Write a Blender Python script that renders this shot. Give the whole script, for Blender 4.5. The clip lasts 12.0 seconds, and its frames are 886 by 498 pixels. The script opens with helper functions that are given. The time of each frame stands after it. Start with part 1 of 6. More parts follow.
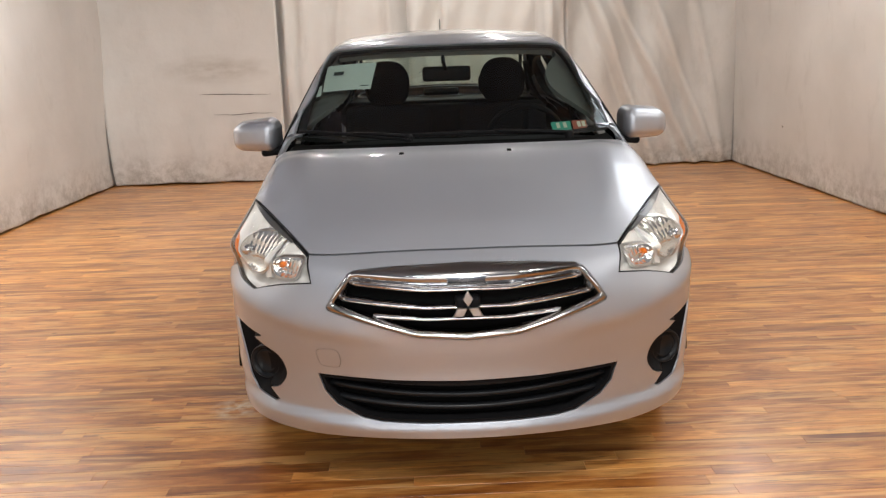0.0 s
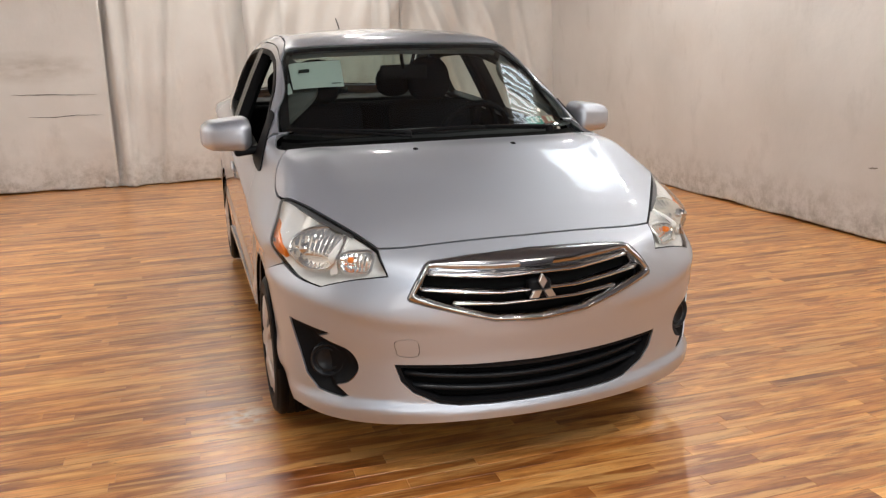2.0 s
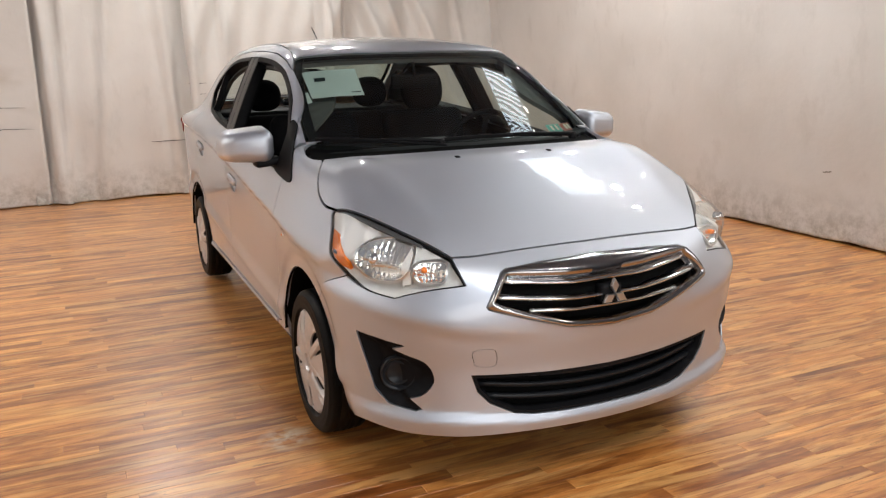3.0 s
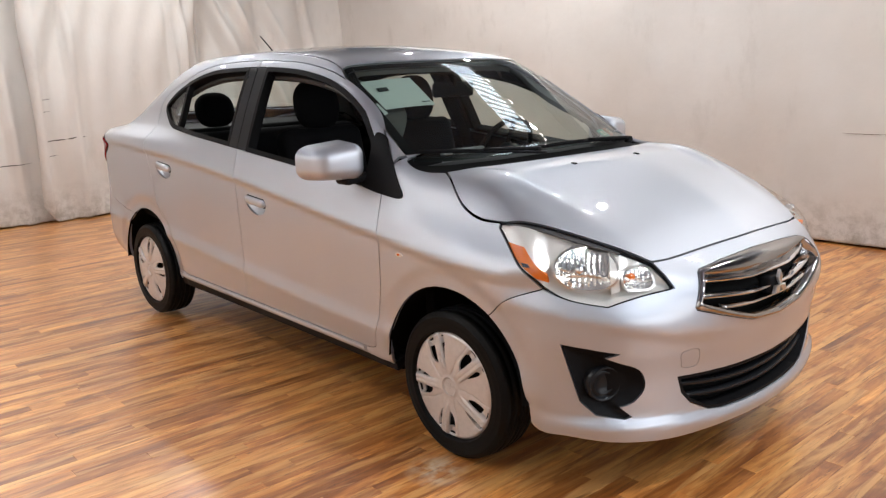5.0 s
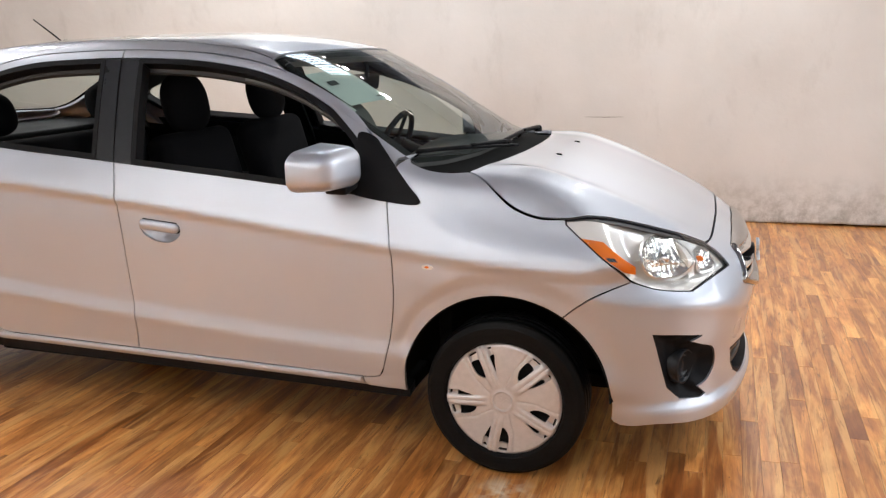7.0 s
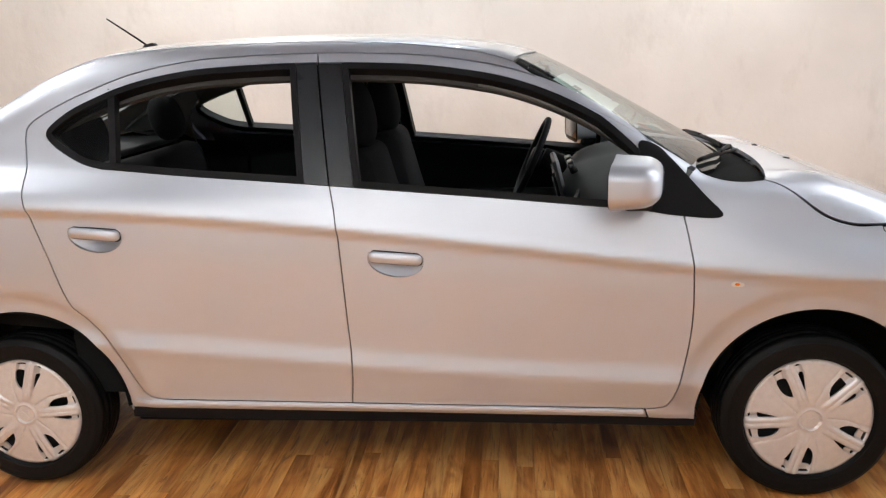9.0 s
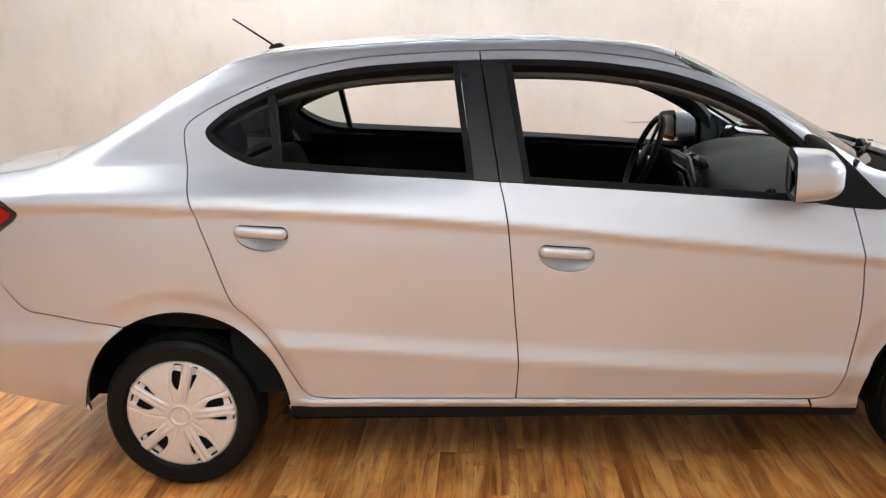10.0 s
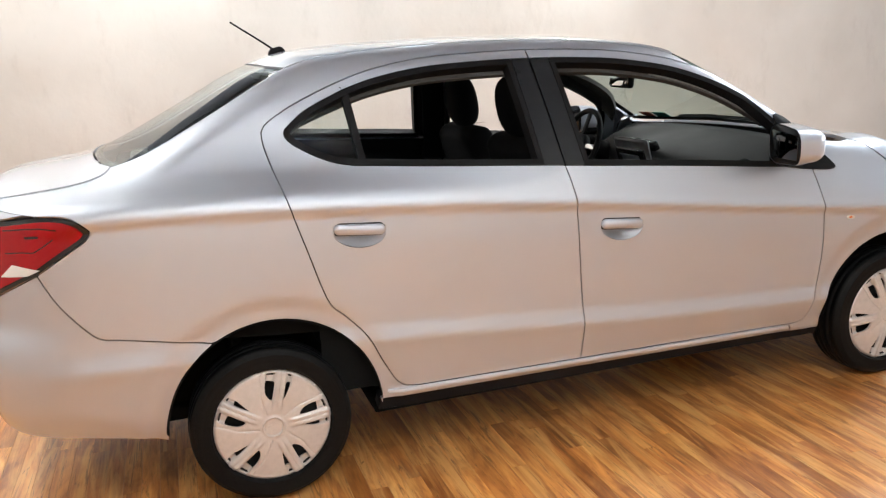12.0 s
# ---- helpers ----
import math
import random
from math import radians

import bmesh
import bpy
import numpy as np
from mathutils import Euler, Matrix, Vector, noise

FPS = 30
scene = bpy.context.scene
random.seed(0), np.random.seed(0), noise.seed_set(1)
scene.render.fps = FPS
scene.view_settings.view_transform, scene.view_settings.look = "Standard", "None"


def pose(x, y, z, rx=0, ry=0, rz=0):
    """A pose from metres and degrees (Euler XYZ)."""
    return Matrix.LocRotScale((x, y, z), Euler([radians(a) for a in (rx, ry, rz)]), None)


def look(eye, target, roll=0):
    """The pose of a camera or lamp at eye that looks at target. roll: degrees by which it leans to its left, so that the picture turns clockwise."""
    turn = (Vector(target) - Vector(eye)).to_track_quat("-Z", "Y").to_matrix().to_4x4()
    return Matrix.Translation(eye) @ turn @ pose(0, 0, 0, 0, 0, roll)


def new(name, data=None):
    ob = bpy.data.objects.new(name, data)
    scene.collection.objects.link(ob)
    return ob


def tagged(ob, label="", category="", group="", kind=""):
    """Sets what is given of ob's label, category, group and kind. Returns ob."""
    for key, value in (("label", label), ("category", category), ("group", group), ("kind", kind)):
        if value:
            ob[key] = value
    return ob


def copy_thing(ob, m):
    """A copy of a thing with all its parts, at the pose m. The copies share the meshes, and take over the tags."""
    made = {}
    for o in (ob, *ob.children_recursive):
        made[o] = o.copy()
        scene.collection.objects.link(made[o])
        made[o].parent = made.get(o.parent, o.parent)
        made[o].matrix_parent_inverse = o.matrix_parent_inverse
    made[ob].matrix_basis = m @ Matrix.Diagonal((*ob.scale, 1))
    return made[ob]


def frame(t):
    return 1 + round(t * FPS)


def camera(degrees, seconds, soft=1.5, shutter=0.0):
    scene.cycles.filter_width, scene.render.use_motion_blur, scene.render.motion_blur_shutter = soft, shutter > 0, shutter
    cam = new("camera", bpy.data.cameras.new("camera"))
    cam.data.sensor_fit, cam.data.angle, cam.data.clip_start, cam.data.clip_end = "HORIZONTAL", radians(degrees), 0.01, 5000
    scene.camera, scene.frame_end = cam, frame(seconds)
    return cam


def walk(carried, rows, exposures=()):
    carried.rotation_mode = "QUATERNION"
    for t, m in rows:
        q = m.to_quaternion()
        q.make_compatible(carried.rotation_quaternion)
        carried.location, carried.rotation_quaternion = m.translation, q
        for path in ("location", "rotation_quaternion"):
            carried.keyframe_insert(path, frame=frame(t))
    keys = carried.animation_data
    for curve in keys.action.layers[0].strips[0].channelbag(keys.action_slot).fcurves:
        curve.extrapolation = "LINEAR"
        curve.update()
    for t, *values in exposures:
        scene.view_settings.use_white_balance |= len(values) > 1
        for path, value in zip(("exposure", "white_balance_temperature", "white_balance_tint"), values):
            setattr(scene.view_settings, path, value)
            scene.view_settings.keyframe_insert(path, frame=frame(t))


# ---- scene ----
cam = camera(57.1, 12.0, soft=1.3)
PATH = [
    (0, (-0.092, -2.245, 1.353), (-0.07, -0.3, 0.888), -2.0),
    (0.5, (-0.257, -2.245, 1.34), (-0.101, -0.304, 0.881), -1.7),
    (1, (-0.508, -2.221, 1.353), (-0.223, -0.296, 0.891), -1.6),
    (1.5, (-0.766, -2.202, 1.363), (-0.305, -0.316, 0.885), -1.4),
    (2, (-1.036, -2.21, 1.368), (-0.452, -0.357, 0.89), -1.3),
    (2.5, (-1.26, -2.12, 1.362), (-0.583, -0.298, 0.889), -1.4),
    (2.7, (-1.359, -2.066, 1.358), (-0.634, -0.261, 0.894), -1.3),
    (4.3, (-2.254, -1.534, 1.373), (-1.071, 0.017, 0.931), -1.7),
    (4.5, (-2.352, -1.431, 1.383), (-1.128, 0.087, 0.941), -1.7),
    (5, (-2.602, -1.16, 1.374), (-1.297, 0.29, 0.934), -1.7),
    (5.5, (-2.8, -0.853, 1.358), (-1.342, 0.446, 0.921), -1.6),
    (6, (-2.986, -0.51, 1.377), (-1.36, 0.561, 0.919), -1.6),
    (6.5, (-3.138, -0.141, 1.376), (-1.374, 0.678, 0.909), -1.5),
    (6.7, (-3.17, -0.007, 1.386), (-1.375, 0.738, 0.913), -1.5),
    (8.3, (-3.191, 1.197, 1.419), (-1.263, 1.41, 0.934), -1.9),
    (8.5, (-3.191, 1.362, 1.417), (-1.258, 1.552, 0.941), -1.8),
    (9, (-3.196, 1.729, 1.423), (-1.263, 1.907, 0.944), -1.9),
    (9.5, (-3.223, 2.019, 1.422), (-1.291, 2.214, 0.944), -2.3),
    (10, (-3.258, 2.325, 1.415), (-1.317, 2.447, 0.948), -2.2),
    (10.5, (-3.307, 2.606, 1.393), (-1.361, 2.654, 0.935), -2.4),
    (11, (-3.331, 2.887, 1.378), (-1.383, 2.819, 0.928), -2.6),
    (11.5, (-3.317, 3.206, 1.392), (-1.402, 2.855, 0.936), -2.7),
    (12, (-3.295, 3.591, 1.419), (-1.447, 2.986, 0.954), -2.9),
]
walk(cam, [(t, look(eye, target, roll)) for t, eye, target, roll in PATH], [(0.0, -1.12, 6560, 10), (2.5, -1.06, 6450, 10), (4.5, -0.94, 6130, 10), (8.5, -0.58, 6130, 9), (12.0, -0.50, 6100, 6)])

from mathutils.geometry import delaunay_2d_cdt

# ---------------------------------------------------------------- light
world = bpy.data.worlds.new("world")
scene.world = world
world.use_nodes = True
world.node_tree.nodes["Background"].inputs[0].default_value = (0.05, 0.05, 0.055, 1)
world.node_tree.nodes["Background"].inputs[1].default_value = 0.2
scene.view_settings.exposure = -1.0

ROOM_LEFT, ROOM_RIGHT, ROOM_FRONT, ROOM_BACK, ROOM_HIGH = -3.95, 3.62, -4.6, 7.5, 3.2
# the last six are unseen fill lamps, added to brighten floor and curtains
DOWNLIGHTS_AND_FILL = [(-2.95, y) for y in (0.4, 1.6, 2.8, 3.8)] + [(2.45, y) for y in (1.45, 1.95)] + [(2.7, 0.1), (2.7, 3.5), (2.9, 5.1), (0.1, -1.3)] + [(1.2, -1.9), (-0.7, 4.9), (0.7, 4.9), (-1.0, 6.35), (0.7, 6.35)]


def area_lamp(name, at, size, watts, colour, long=None):
    data = bpy.data.lights.new(name, "AREA")
    data.energy, data.color, data.size = watts, colour, size
    data.shape = "DISK"
    if long:
        data.shape, data.size_y = "RECTANGLE", long
    ob = new(name, data)
    ob.location = at
    return ob


for lx, ly in DOWNLIGHTS_AND_FILL:
    if lx < -2:
        watts = 51 if ly < 1 else 66 if ly < 2 else 124 if ly < 3 else 165
    else:
        watts = 85 if lx == 0.1 else 28 if ly < -1 else 40 if ly > 4 and lx < 2 else 18 if lx == 2.45 else 38 if ly > 4 else 60
    lamp = area_lamp("downlight_lamp", (lx, ly, ROOM_HIGH - 0.03), 0.17 if lx < 2 else 0.10, watts, (1.0, 0.985, 0.96) if lx < -2 else (1.0, 0.95, 0.89))
    if lx < -2:
        # wall washers turned towards the canvas, tilt added to bounce fill onto the car
        lamp.rotation_euler = (0, radians(45), 0)
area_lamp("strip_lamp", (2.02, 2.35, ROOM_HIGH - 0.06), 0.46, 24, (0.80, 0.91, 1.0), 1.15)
# front panel lamp is an added fill for hood and bumper
front_panel_fill = area_lamp("strip_lamp", (-0.2, -2.3, ROOM_HIGH - 0.06), 0.46, 90, (0.84, 0.93, 1.0), 1.15)
front_panel_fill.rotation_euler = (0, 0, radians(90))
# unseen fill lamp added at the front wall, behind the camera
front_fill = area_lamp("daylight_opening", (-0.4, ROOM_FRONT + 0.06, 1.75), 4.2, 150, (1.0, 0.985, 0.965), 1.9)
front_fill.rotation_euler = (radians(90), 0, 0)

# ---------------------------------------------------------------- materials
def material(name, colour=(0.5, 0.5, 0.5), rough=0.5, metal=0.0, **more):
    m = bpy.data.materials.new(name)
    m.use_nodes = True
    b = m.node_tree.nodes["Principled BSDF"]
    b.inputs["Base Color"].default_value = (*colour, 1)
    b.inputs["Roughness"].default_value = rough
    b.inputs["Metallic"].default_value = metal
    for k, v in more.items():
        b.inputs[k.replace("_", " ")].default_value = v
    return m


def node(m, kind, **props):
    n = m.node_tree.nodes.new(kind)
    for k, v in props.items():
        if k in n.inputs:
            n.inputs[k].default_value = v
        else:
            setattr(n, k, v)
    return n


def link(m, a, b):
    m.node_tree.links.new(a, b)


def noise_of(m, scale, detail=4.0, stretch=(1, 1, 1), coords="Object", rough=0.55):
    tc = node(m, "ShaderNodeTexCoord")
    mp = node(m, "ShaderNodeMapping")
    mp.inputs["Scale"].default_value = stretch
    nz = node(m, "ShaderNodeTexNoise")
    nz.inputs["Scale"].default_value, nz.inputs["Detail"].default_value, nz.inputs["Roughness"].default_value = scale, detail, rough
    link(m, tc.outputs[coords], mp.inputs[0])
    link(m, mp.outputs[0], nz.inputs["Vector"])
    return nz


def ramp(m, src, *stops):
    r = node(m, "ShaderNodeValToRGB")
    e = r.color_ramp.elements
    while len(e) < len(stops):
        e.new(0.5)
    for el, (at, c) in zip(e, stops):
        el.position, el.color = at, (*c, 1) if len(c) == 3 else c
    link(m, src, r.inputs[0])
    return r


def bump(m, src, strength, distance=0.002):
    b = node(m, "ShaderNodeBump")
    b.inputs["Strength"].default_value, b.inputs["Distance"].default_value = strength, distance
    link(m, src, b.inputs["Height"])
    link(m, b.outputs[0], m.node_tree.nodes["Principled BSDF"].inputs["Normal"])
    return b


def vary(m, src, socket, lo, hi):
    r = node(m, "ShaderNodeMapRange")
    r.inputs["To Min"].default_value, r.inputs["To Max"].default_value = lo, hi
    link(m, src, r.inputs[0])
    link(m, r.outputs[0], m.node_tree.nodes["Principled BSDF"].inputs[socket])


def paint_material():
    m = material("silver_paint", (0.42, 0.435, 0.47), 0.49, 0.84, Coat_Weight=1.0, Coat_Roughness=0.025)
    tone = noise_of(m, 1.3, 2)
    r = ramp(m, tone.outputs[0], (0.3, (0.530, 0.560, 0.618)), (0.7, (0.560, 0.590, 0.648)))
    link(m, r.outputs[0], m.node_tree.nodes["Principled BSDF"].inputs["Base Color"])
    soft = noise_of(m, 3, 3)
    vary(m, soft.outputs[0], "Roughness", 0.47, 0.52)
    return m


def fabric_material():
    m = material("backdrop_canvas", (0.7, 0.66, 0.6), 0.9, Sheen_Weight=0.2)
    big = noise_of(m, 0.9, 5)
    base = ramp(m, big.outputs[0], (0.25, (0.555, 0.540, 0.512)), (0.75, (0.685, 0.672, 0.648)))
    dirt = noise_of(m, 3.2, 8, (1, 1, 0.45), rough=0.7)
    mask = ramp(m, dirt.outputs[0], (0.56, (0, 0, 0)), (0.80, (0.45, 0.45, 0.45)))
    mix = node(m, "ShaderNodeMix", data_type="RGBA")
    link(m, mask.outputs[0], mix.inputs[0])
    link(m, base.outputs[0], mix.inputs[6])
    mix.inputs[7].default_value = (0.40, 0.38, 0.35, 1)
    # scuffed foot of the cloth
    tc = node(m, "ShaderNodeTexCoord")
    sep = node(m, "ShaderNodeSeparateXYZ")
    link(m, tc.outputs["Object"], sep.inputs[0])
    foot = node(m, "ShaderNodeMapRange")
    foot.inputs["From Min"].default_value, foot.inputs["From Max"].default_value = 0.40, 0.0
    link(m, sep.outputs[2], foot.inputs[0])
    scuff = noise_of(m, 9, 8, rough=0.75)
    sm = ramp(m, scuff.outputs[0], (0.42, (0, 0, 0)), (0.62, (1, 1, 1)))
    mul = node(m, "ShaderNodeMath", operation="MULTIPLY")
    link(m, foot.outputs[0], mul.inputs[0])
    link(m, sm.outputs[0], mul.inputs[1])
    half = node(m, "ShaderNodeMath", operation="MULTIPLY")
    link(m, mul.outputs[0], half.inputs[0])
    half.inputs[1].default_value = 0.85
    mix2 = node(m, "ShaderNodeMix", data_type="RGBA")
    link(m, half.outputs[0], mix2.inputs[0])
    link(m, mix.outputs[2], mix2.inputs[6])
    mix2.inputs[7].default_value = (0.30, 0.275, 0.24, 1)
    link(m, mix2.outputs[2], m.node_tree.nodes["Principled BSDF"].inputs["Base Color"])
    # one broad smudge, wiped along the cloth
    geo = node(m, "ShaderNodeNewGeometry")
    sub = node(m, "ShaderNodeVectorMath", operation="SUBTRACT")
    link(m, geo.outputs["Position"], sub.inputs[0])
    sub.inputs[1].default_value = (-2.42, 7.0, 1.27)
    squash = node(m, "ShaderNodeVectorMath", operation="MULTIPLY")
    link(m, sub.outputs[0], squash.inputs[0])
    squash.inputs[1].default_value = (1.35, 1.5, 5.6)
    reach = node(m, "ShaderNodeVectorMath", operation="LENGTH")
    link(m, squash.outputs[0], reach.inputs[0])
    soft = node(m, "ShaderNodeMapRange")
    soft.inputs["From Min"].default_value, soft.inputs["From Max"].default_value = 1.0, 0.1
    soft.inputs["To Max"].default_value = 0.75
    link(m, reach.outputs["Value"], soft.inputs[0])
    wisps = noise_of(m, 4, 5, (1, 1, 2.5))
    wm = ramp(m, wisps.outputs[0], (0.35, (0.25, 0.25, 0.25)), (0.62, (1, 1, 1)))
    smudge = node(m, "ShaderNodeMath", operation="MULTIPLY")
    link(m, soft.outputs[0], smudge.inputs[0])
    link(m, wm.outputs[0], smudge.inputs[1])
    mix3 = node(m, "ShaderNodeMix", data_type="RGBA")
    link(m, smudge.outputs[0], mix3.inputs[0])
    link(m, mix2.outputs[2], mix3.inputs[6])
    mix3.inputs[7].default_value = (0.36, 0.325, 0.28, 1)
    link(m, mix3.outputs[2], m.node_tree.nodes["Principled BSDF"].inputs["Base Color"])
    wr = noise_of(m, 5, 6, rough=0.6)
    bump(m, wr.outputs[0], 0.5, 0.012)
    return m


def wood_material(single):
    m = material("oak_strip_pieces" if single else "oak_strip", (0.4, 0.2, 0.08), 0.34, Coat_Weight=0.75, Coat_Roughness=0.26)
    geo = node(m, "ShaderNodeNewGeometry")
    if single:
        src = node(m, "ShaderNodeObjectInfo").outputs["Random"]
    else:
        src = geo.outputs["Random Per Island"]
    # shift the grain from strip to strip
    shift = node(m, "ShaderNodeCombineXYZ")
    for i, f in enumerate((37.0, 91.0, 53.0)):
        k = node(m, "ShaderNodeMath", operation="MULTIPLY")
        link(m, src, k.inputs[0])
        k.inputs[1].default_value = f
        link(m, k.outputs[0], shift.inputs[i])
    add = node(m, "ShaderNodeVectorMath", operation="ADD")
    link(m, geo.outputs["Position"], add.inputs[0])
    link(m, shift.outputs[0], add.inputs[1])

    def grain(scale, stretch, detail, rough=0.6, distortion=0.0):
        mp = node(m, "ShaderNodeMapping")
        mp.inputs["Scale"].default_value = stretch
        link(m, add.outputs[0], mp.inputs[0])
        nz = node(m, "ShaderNodeTexNoise")
        nz.inputs["Scale"].default_value, nz.inputs["Detail"].default_value = scale, detail
        nz.inputs["Roughness"].default_value, nz.inputs["Distortion"].default_value = rough, distortion
        link(m, mp.outputs[0], nz.inputs["Vector"])
        return nz
    fine = grain(1.0, (7, 110, 20), 6, 0.65)
    broad = grain(1.0, (1.5, 13, 5), 5, 0.60, 1.4)
    cloud = grain(1.0, (2.6, 7, 2), 3, 0.6, 0.8)
    col = ramp(m, broad.outputs[0], (0.29, (0.285, 0.092, 0.019)), (0.43, (0.50, 0.184, 0.040)), (0.56, (0.65, 0.280, 0.070)), (0.70, (0.80, 0.415, 0.126)))
    tone = ramp(m, src, (0.0, (0.60, 0.52, 0.45)), (0.3, (0.86, 0.82, 0.78)), (0.68, (1.0, 1.0, 1.0)), (1.0, (1.20, 1.25, 1.30)))
    mul = node(m, "ShaderNodeMix", data_type="RGBA", blend_type="MULTIPLY")
    mul.inputs[0].default_value = 1.0
    link(m, col.outputs[0], mul.inputs[6])
    link(m, tone.outputs[0], mul.inputs[7])
    cl = ramp(m, cloud.outputs[0], (0.38, (0.60, 0.50, 0.41)), (0.52, (1.0, 1.0, 1.0)), (0.66, (1.16, 1.18, 1.20)))
    mulc = node(m, "ShaderNodeMix", data_type="RGBA", blend_type="MULTIPLY")
    mulc.inputs[0].default_value = 0.85
    link(m, mul.outputs[2], mulc.inputs[6])
    link(m, cl.outputs[0], mulc.inputs[7])
    mul = mulc
    fr = ramp(m, fine.outputs[0], (0.34, (0.52, 0.45, 0.38)), (0.52, (1.0, 1.0, 1.0)), (0.75, (1.08, 1.08, 1.08)))
    mul2 = node(m, "ShaderNodeMix", data_type="RGBA", blend_type="MULTIPLY")
    mul2.inputs[0].default_value = 0.45
    link(m, mul.outputs[2], mul2.inputs[6])
    link(m, fr.outputs[0], mul2.inputs[7])
    # pale sapwood streaks
    sap = grain(1.0, (1.3, 13, 5), 4, 0.58, 1.3)
    sapm = ramp(m, sap.outputs[0], (0.50, (0, 0, 0)), (0.62, (0.60, 0.60, 0.60)))
    pale = node(m, "ShaderNodeMix", data_type="RGBA")
    link(m, sapm.outputs[0], pale.inputs[0])
    link(m, mul2.outputs[2], pale.inputs[6])
    pale.inputs[7].default_value = (0.78, 0.425, 0.142, 1)
    mul2 = pale
    # dark mineral streaks and small knots
    st = grain(1.0, (2.4, 42, 5), 5, 0.70, 2.2)
    sm = ramp(m, st.outputs[0], (0.575, (0, 0, 0)), (0.65, (0.66, 0.66, 0.66)))
    kn = grain(1.0, (9, 26, 9), 3, 0.6, 0.8)
    km = ramp(m, kn.outputs[0], (0.71, (0, 0, 0)), (0.76, (0.85, 0.85, 0.85)))
    both = node(m, "ShaderNodeMath", operation="MAXIMUM")
    link(m, sm.outputs[0], both.inputs[0])
    link(m, km.outputs[0], both.inputs[1])
    mix = node(m, "ShaderNodeMix", data_type="RGBA")
    link(m, both.outputs[0], mix.inputs[0])
    link(m, mul2.outputs[2], mix.inputs[6])
    mix.inputs[7].default_value = (0.13, 0.048, 0.015, 1)
    # a worn pale patch beside the front wheel
    gap = node(m, "ShaderNodeVectorMath", operation="DISTANCE")
    link(m, geo.outputs["Position"], gap.inputs[0])
    gap.inputs[1].default_value = (-0.90, 0.80, 0.0)
    near = node(m, "ShaderNodeMapRange")
    near.inputs["From Min"].default_value, near.inputs["From Max"].default_value = 0.12, 0.02
    link(m, gap.outputs["Value"], near.inputs[0])
    flakes = node(m, "ShaderNodeTexNoise")
    flakes.inputs["Scale"].default_value, flakes.inputs["Detail"].default_value = 16, 6
    link(m, geo.outputs["Position"], flakes.inputs["Vector"])
    fm = ramp(m, flakes.outputs[0], (0.40, (0, 0, 0)), (0.58, (0.9, 0.9, 0.9)))
    patch = node(m, "ShaderNodeMath", operation="MULTIPLY")
    link(m, near.outputs[0], patch.inputs[0])
    link(m, fm.outputs[0], patch.inputs[1])
    worn = node(m, "ShaderNodeMix", data_type="RGBA")
    link(m, patch.outputs[0], worn.inputs[0])
    link(m, mix.outputs[2], worn.inputs[6])
    worn.inputs[7].default_value = (0.72, 0.62, 0.47, 1)
    link(m, worn.outputs[2], m.node_tree.nodes["Principled BSDF"].inputs["Base Color"])
    vary(m, broad.outputs[0], "Roughness", 0.28, 0.44)
    bump(m, fine.outputs[0], 0.12, 0.001)
    return m


def grainy(name, colour, rough, amount=0.15, scale=300, metal=0.0, relief=0.15, **more):
    m = material(name, colour, rough, metal, **more)
    nz = noise_of(m, scale, 4)
    lo, hi = [tuple(min(1, c * k) for c in colour) for k in (1 - amount, 1 + amount)]
    r = ramp(m, nz.outputs[0], (0.3, lo), (0.7, hi))
    link(m, r.outputs[0], m.node_tree.nodes["Principled BSDF"].inputs["Base Color"])
    if relief:
        bump(m, nz.outputs[0], relief, 0.0006)
    wear = noise_of(m, 6, 5)
    vary(m, wear.outputs[0], "Roughness", max(0.02, rough - 0.07), min(1, rough + 0.07))
    return m


PAINT = paint_material()
CANVAS = fabric_material()
WOOD, WOOD_PIECE = wood_material(False), wood_material(True)
SUBFLOOR = grainy("subfloor", (0.06, 0.03, 0.015), 0.9)
PLASTER = grainy("plaster", (0.15, 0.16, 0.185), 0.9, 0.1, 8)
CEILING = grainy("ceiling_board", (0.22, 0.255, 0.33), 0.9, 0.1, 8)
BLACK = grainy("black_plastic", (0.010, 0.010, 0.011), 0.45, Specular_IOR_Level=0.06)
GLOSS_BLACK = grainy("gloss_black", (0.012, 0.012, 0.013), 0.22, relief=0.0)
PILLAR = grainy("pillar_film", (0.012, 0.013, 0.015), 0.3, 0.1, 40, relief=0.03, Specular_IOR_Level=0.25)
RUBBER = grainy("tyre_rubber", (0.0045, 0.0045, 0.0045), 0.5, 0.25, 120, Specular_IOR_Level=0.12)
CAVITY = grainy("dark_cavity", (0.004, 0.004, 0.004), 0.9, Specular_IOR_Level=0.1)
CHROME = material("chrome", (0.78, 0.78, 0.79), 0.08, 1.0)
vary(CHROME, noise_of(CHROME, 14, 4).outputs[0], "Roughness", 0.05, 0.14)
REFLECTOR = material("reflector", (0.90, 0.90, 0.87), 0.12, 0.88)
vary(REFLECTOR, noise_of(REFLECTOR, 40, 3).outputs[0], "Roughness", 0.09, 0.18)
COVER = grainy("wheel_cover_silver", (0.60, 0.57, 0.55), 0.36, 0.05, 60, 0.35, 0.02, Coat_Weight=0.4, Coat_Roughness=0.15)
STEEL = grainy("steel_wheel", (0.020, 0.020, 0.020), 0.6, 0.2, 40, 0.0, Specular_IOR_Level=0.1)
GREY_TRIM = grainy("light_trim", (0.26, 0.26, 0.25), 0.8, 0.08, 200)
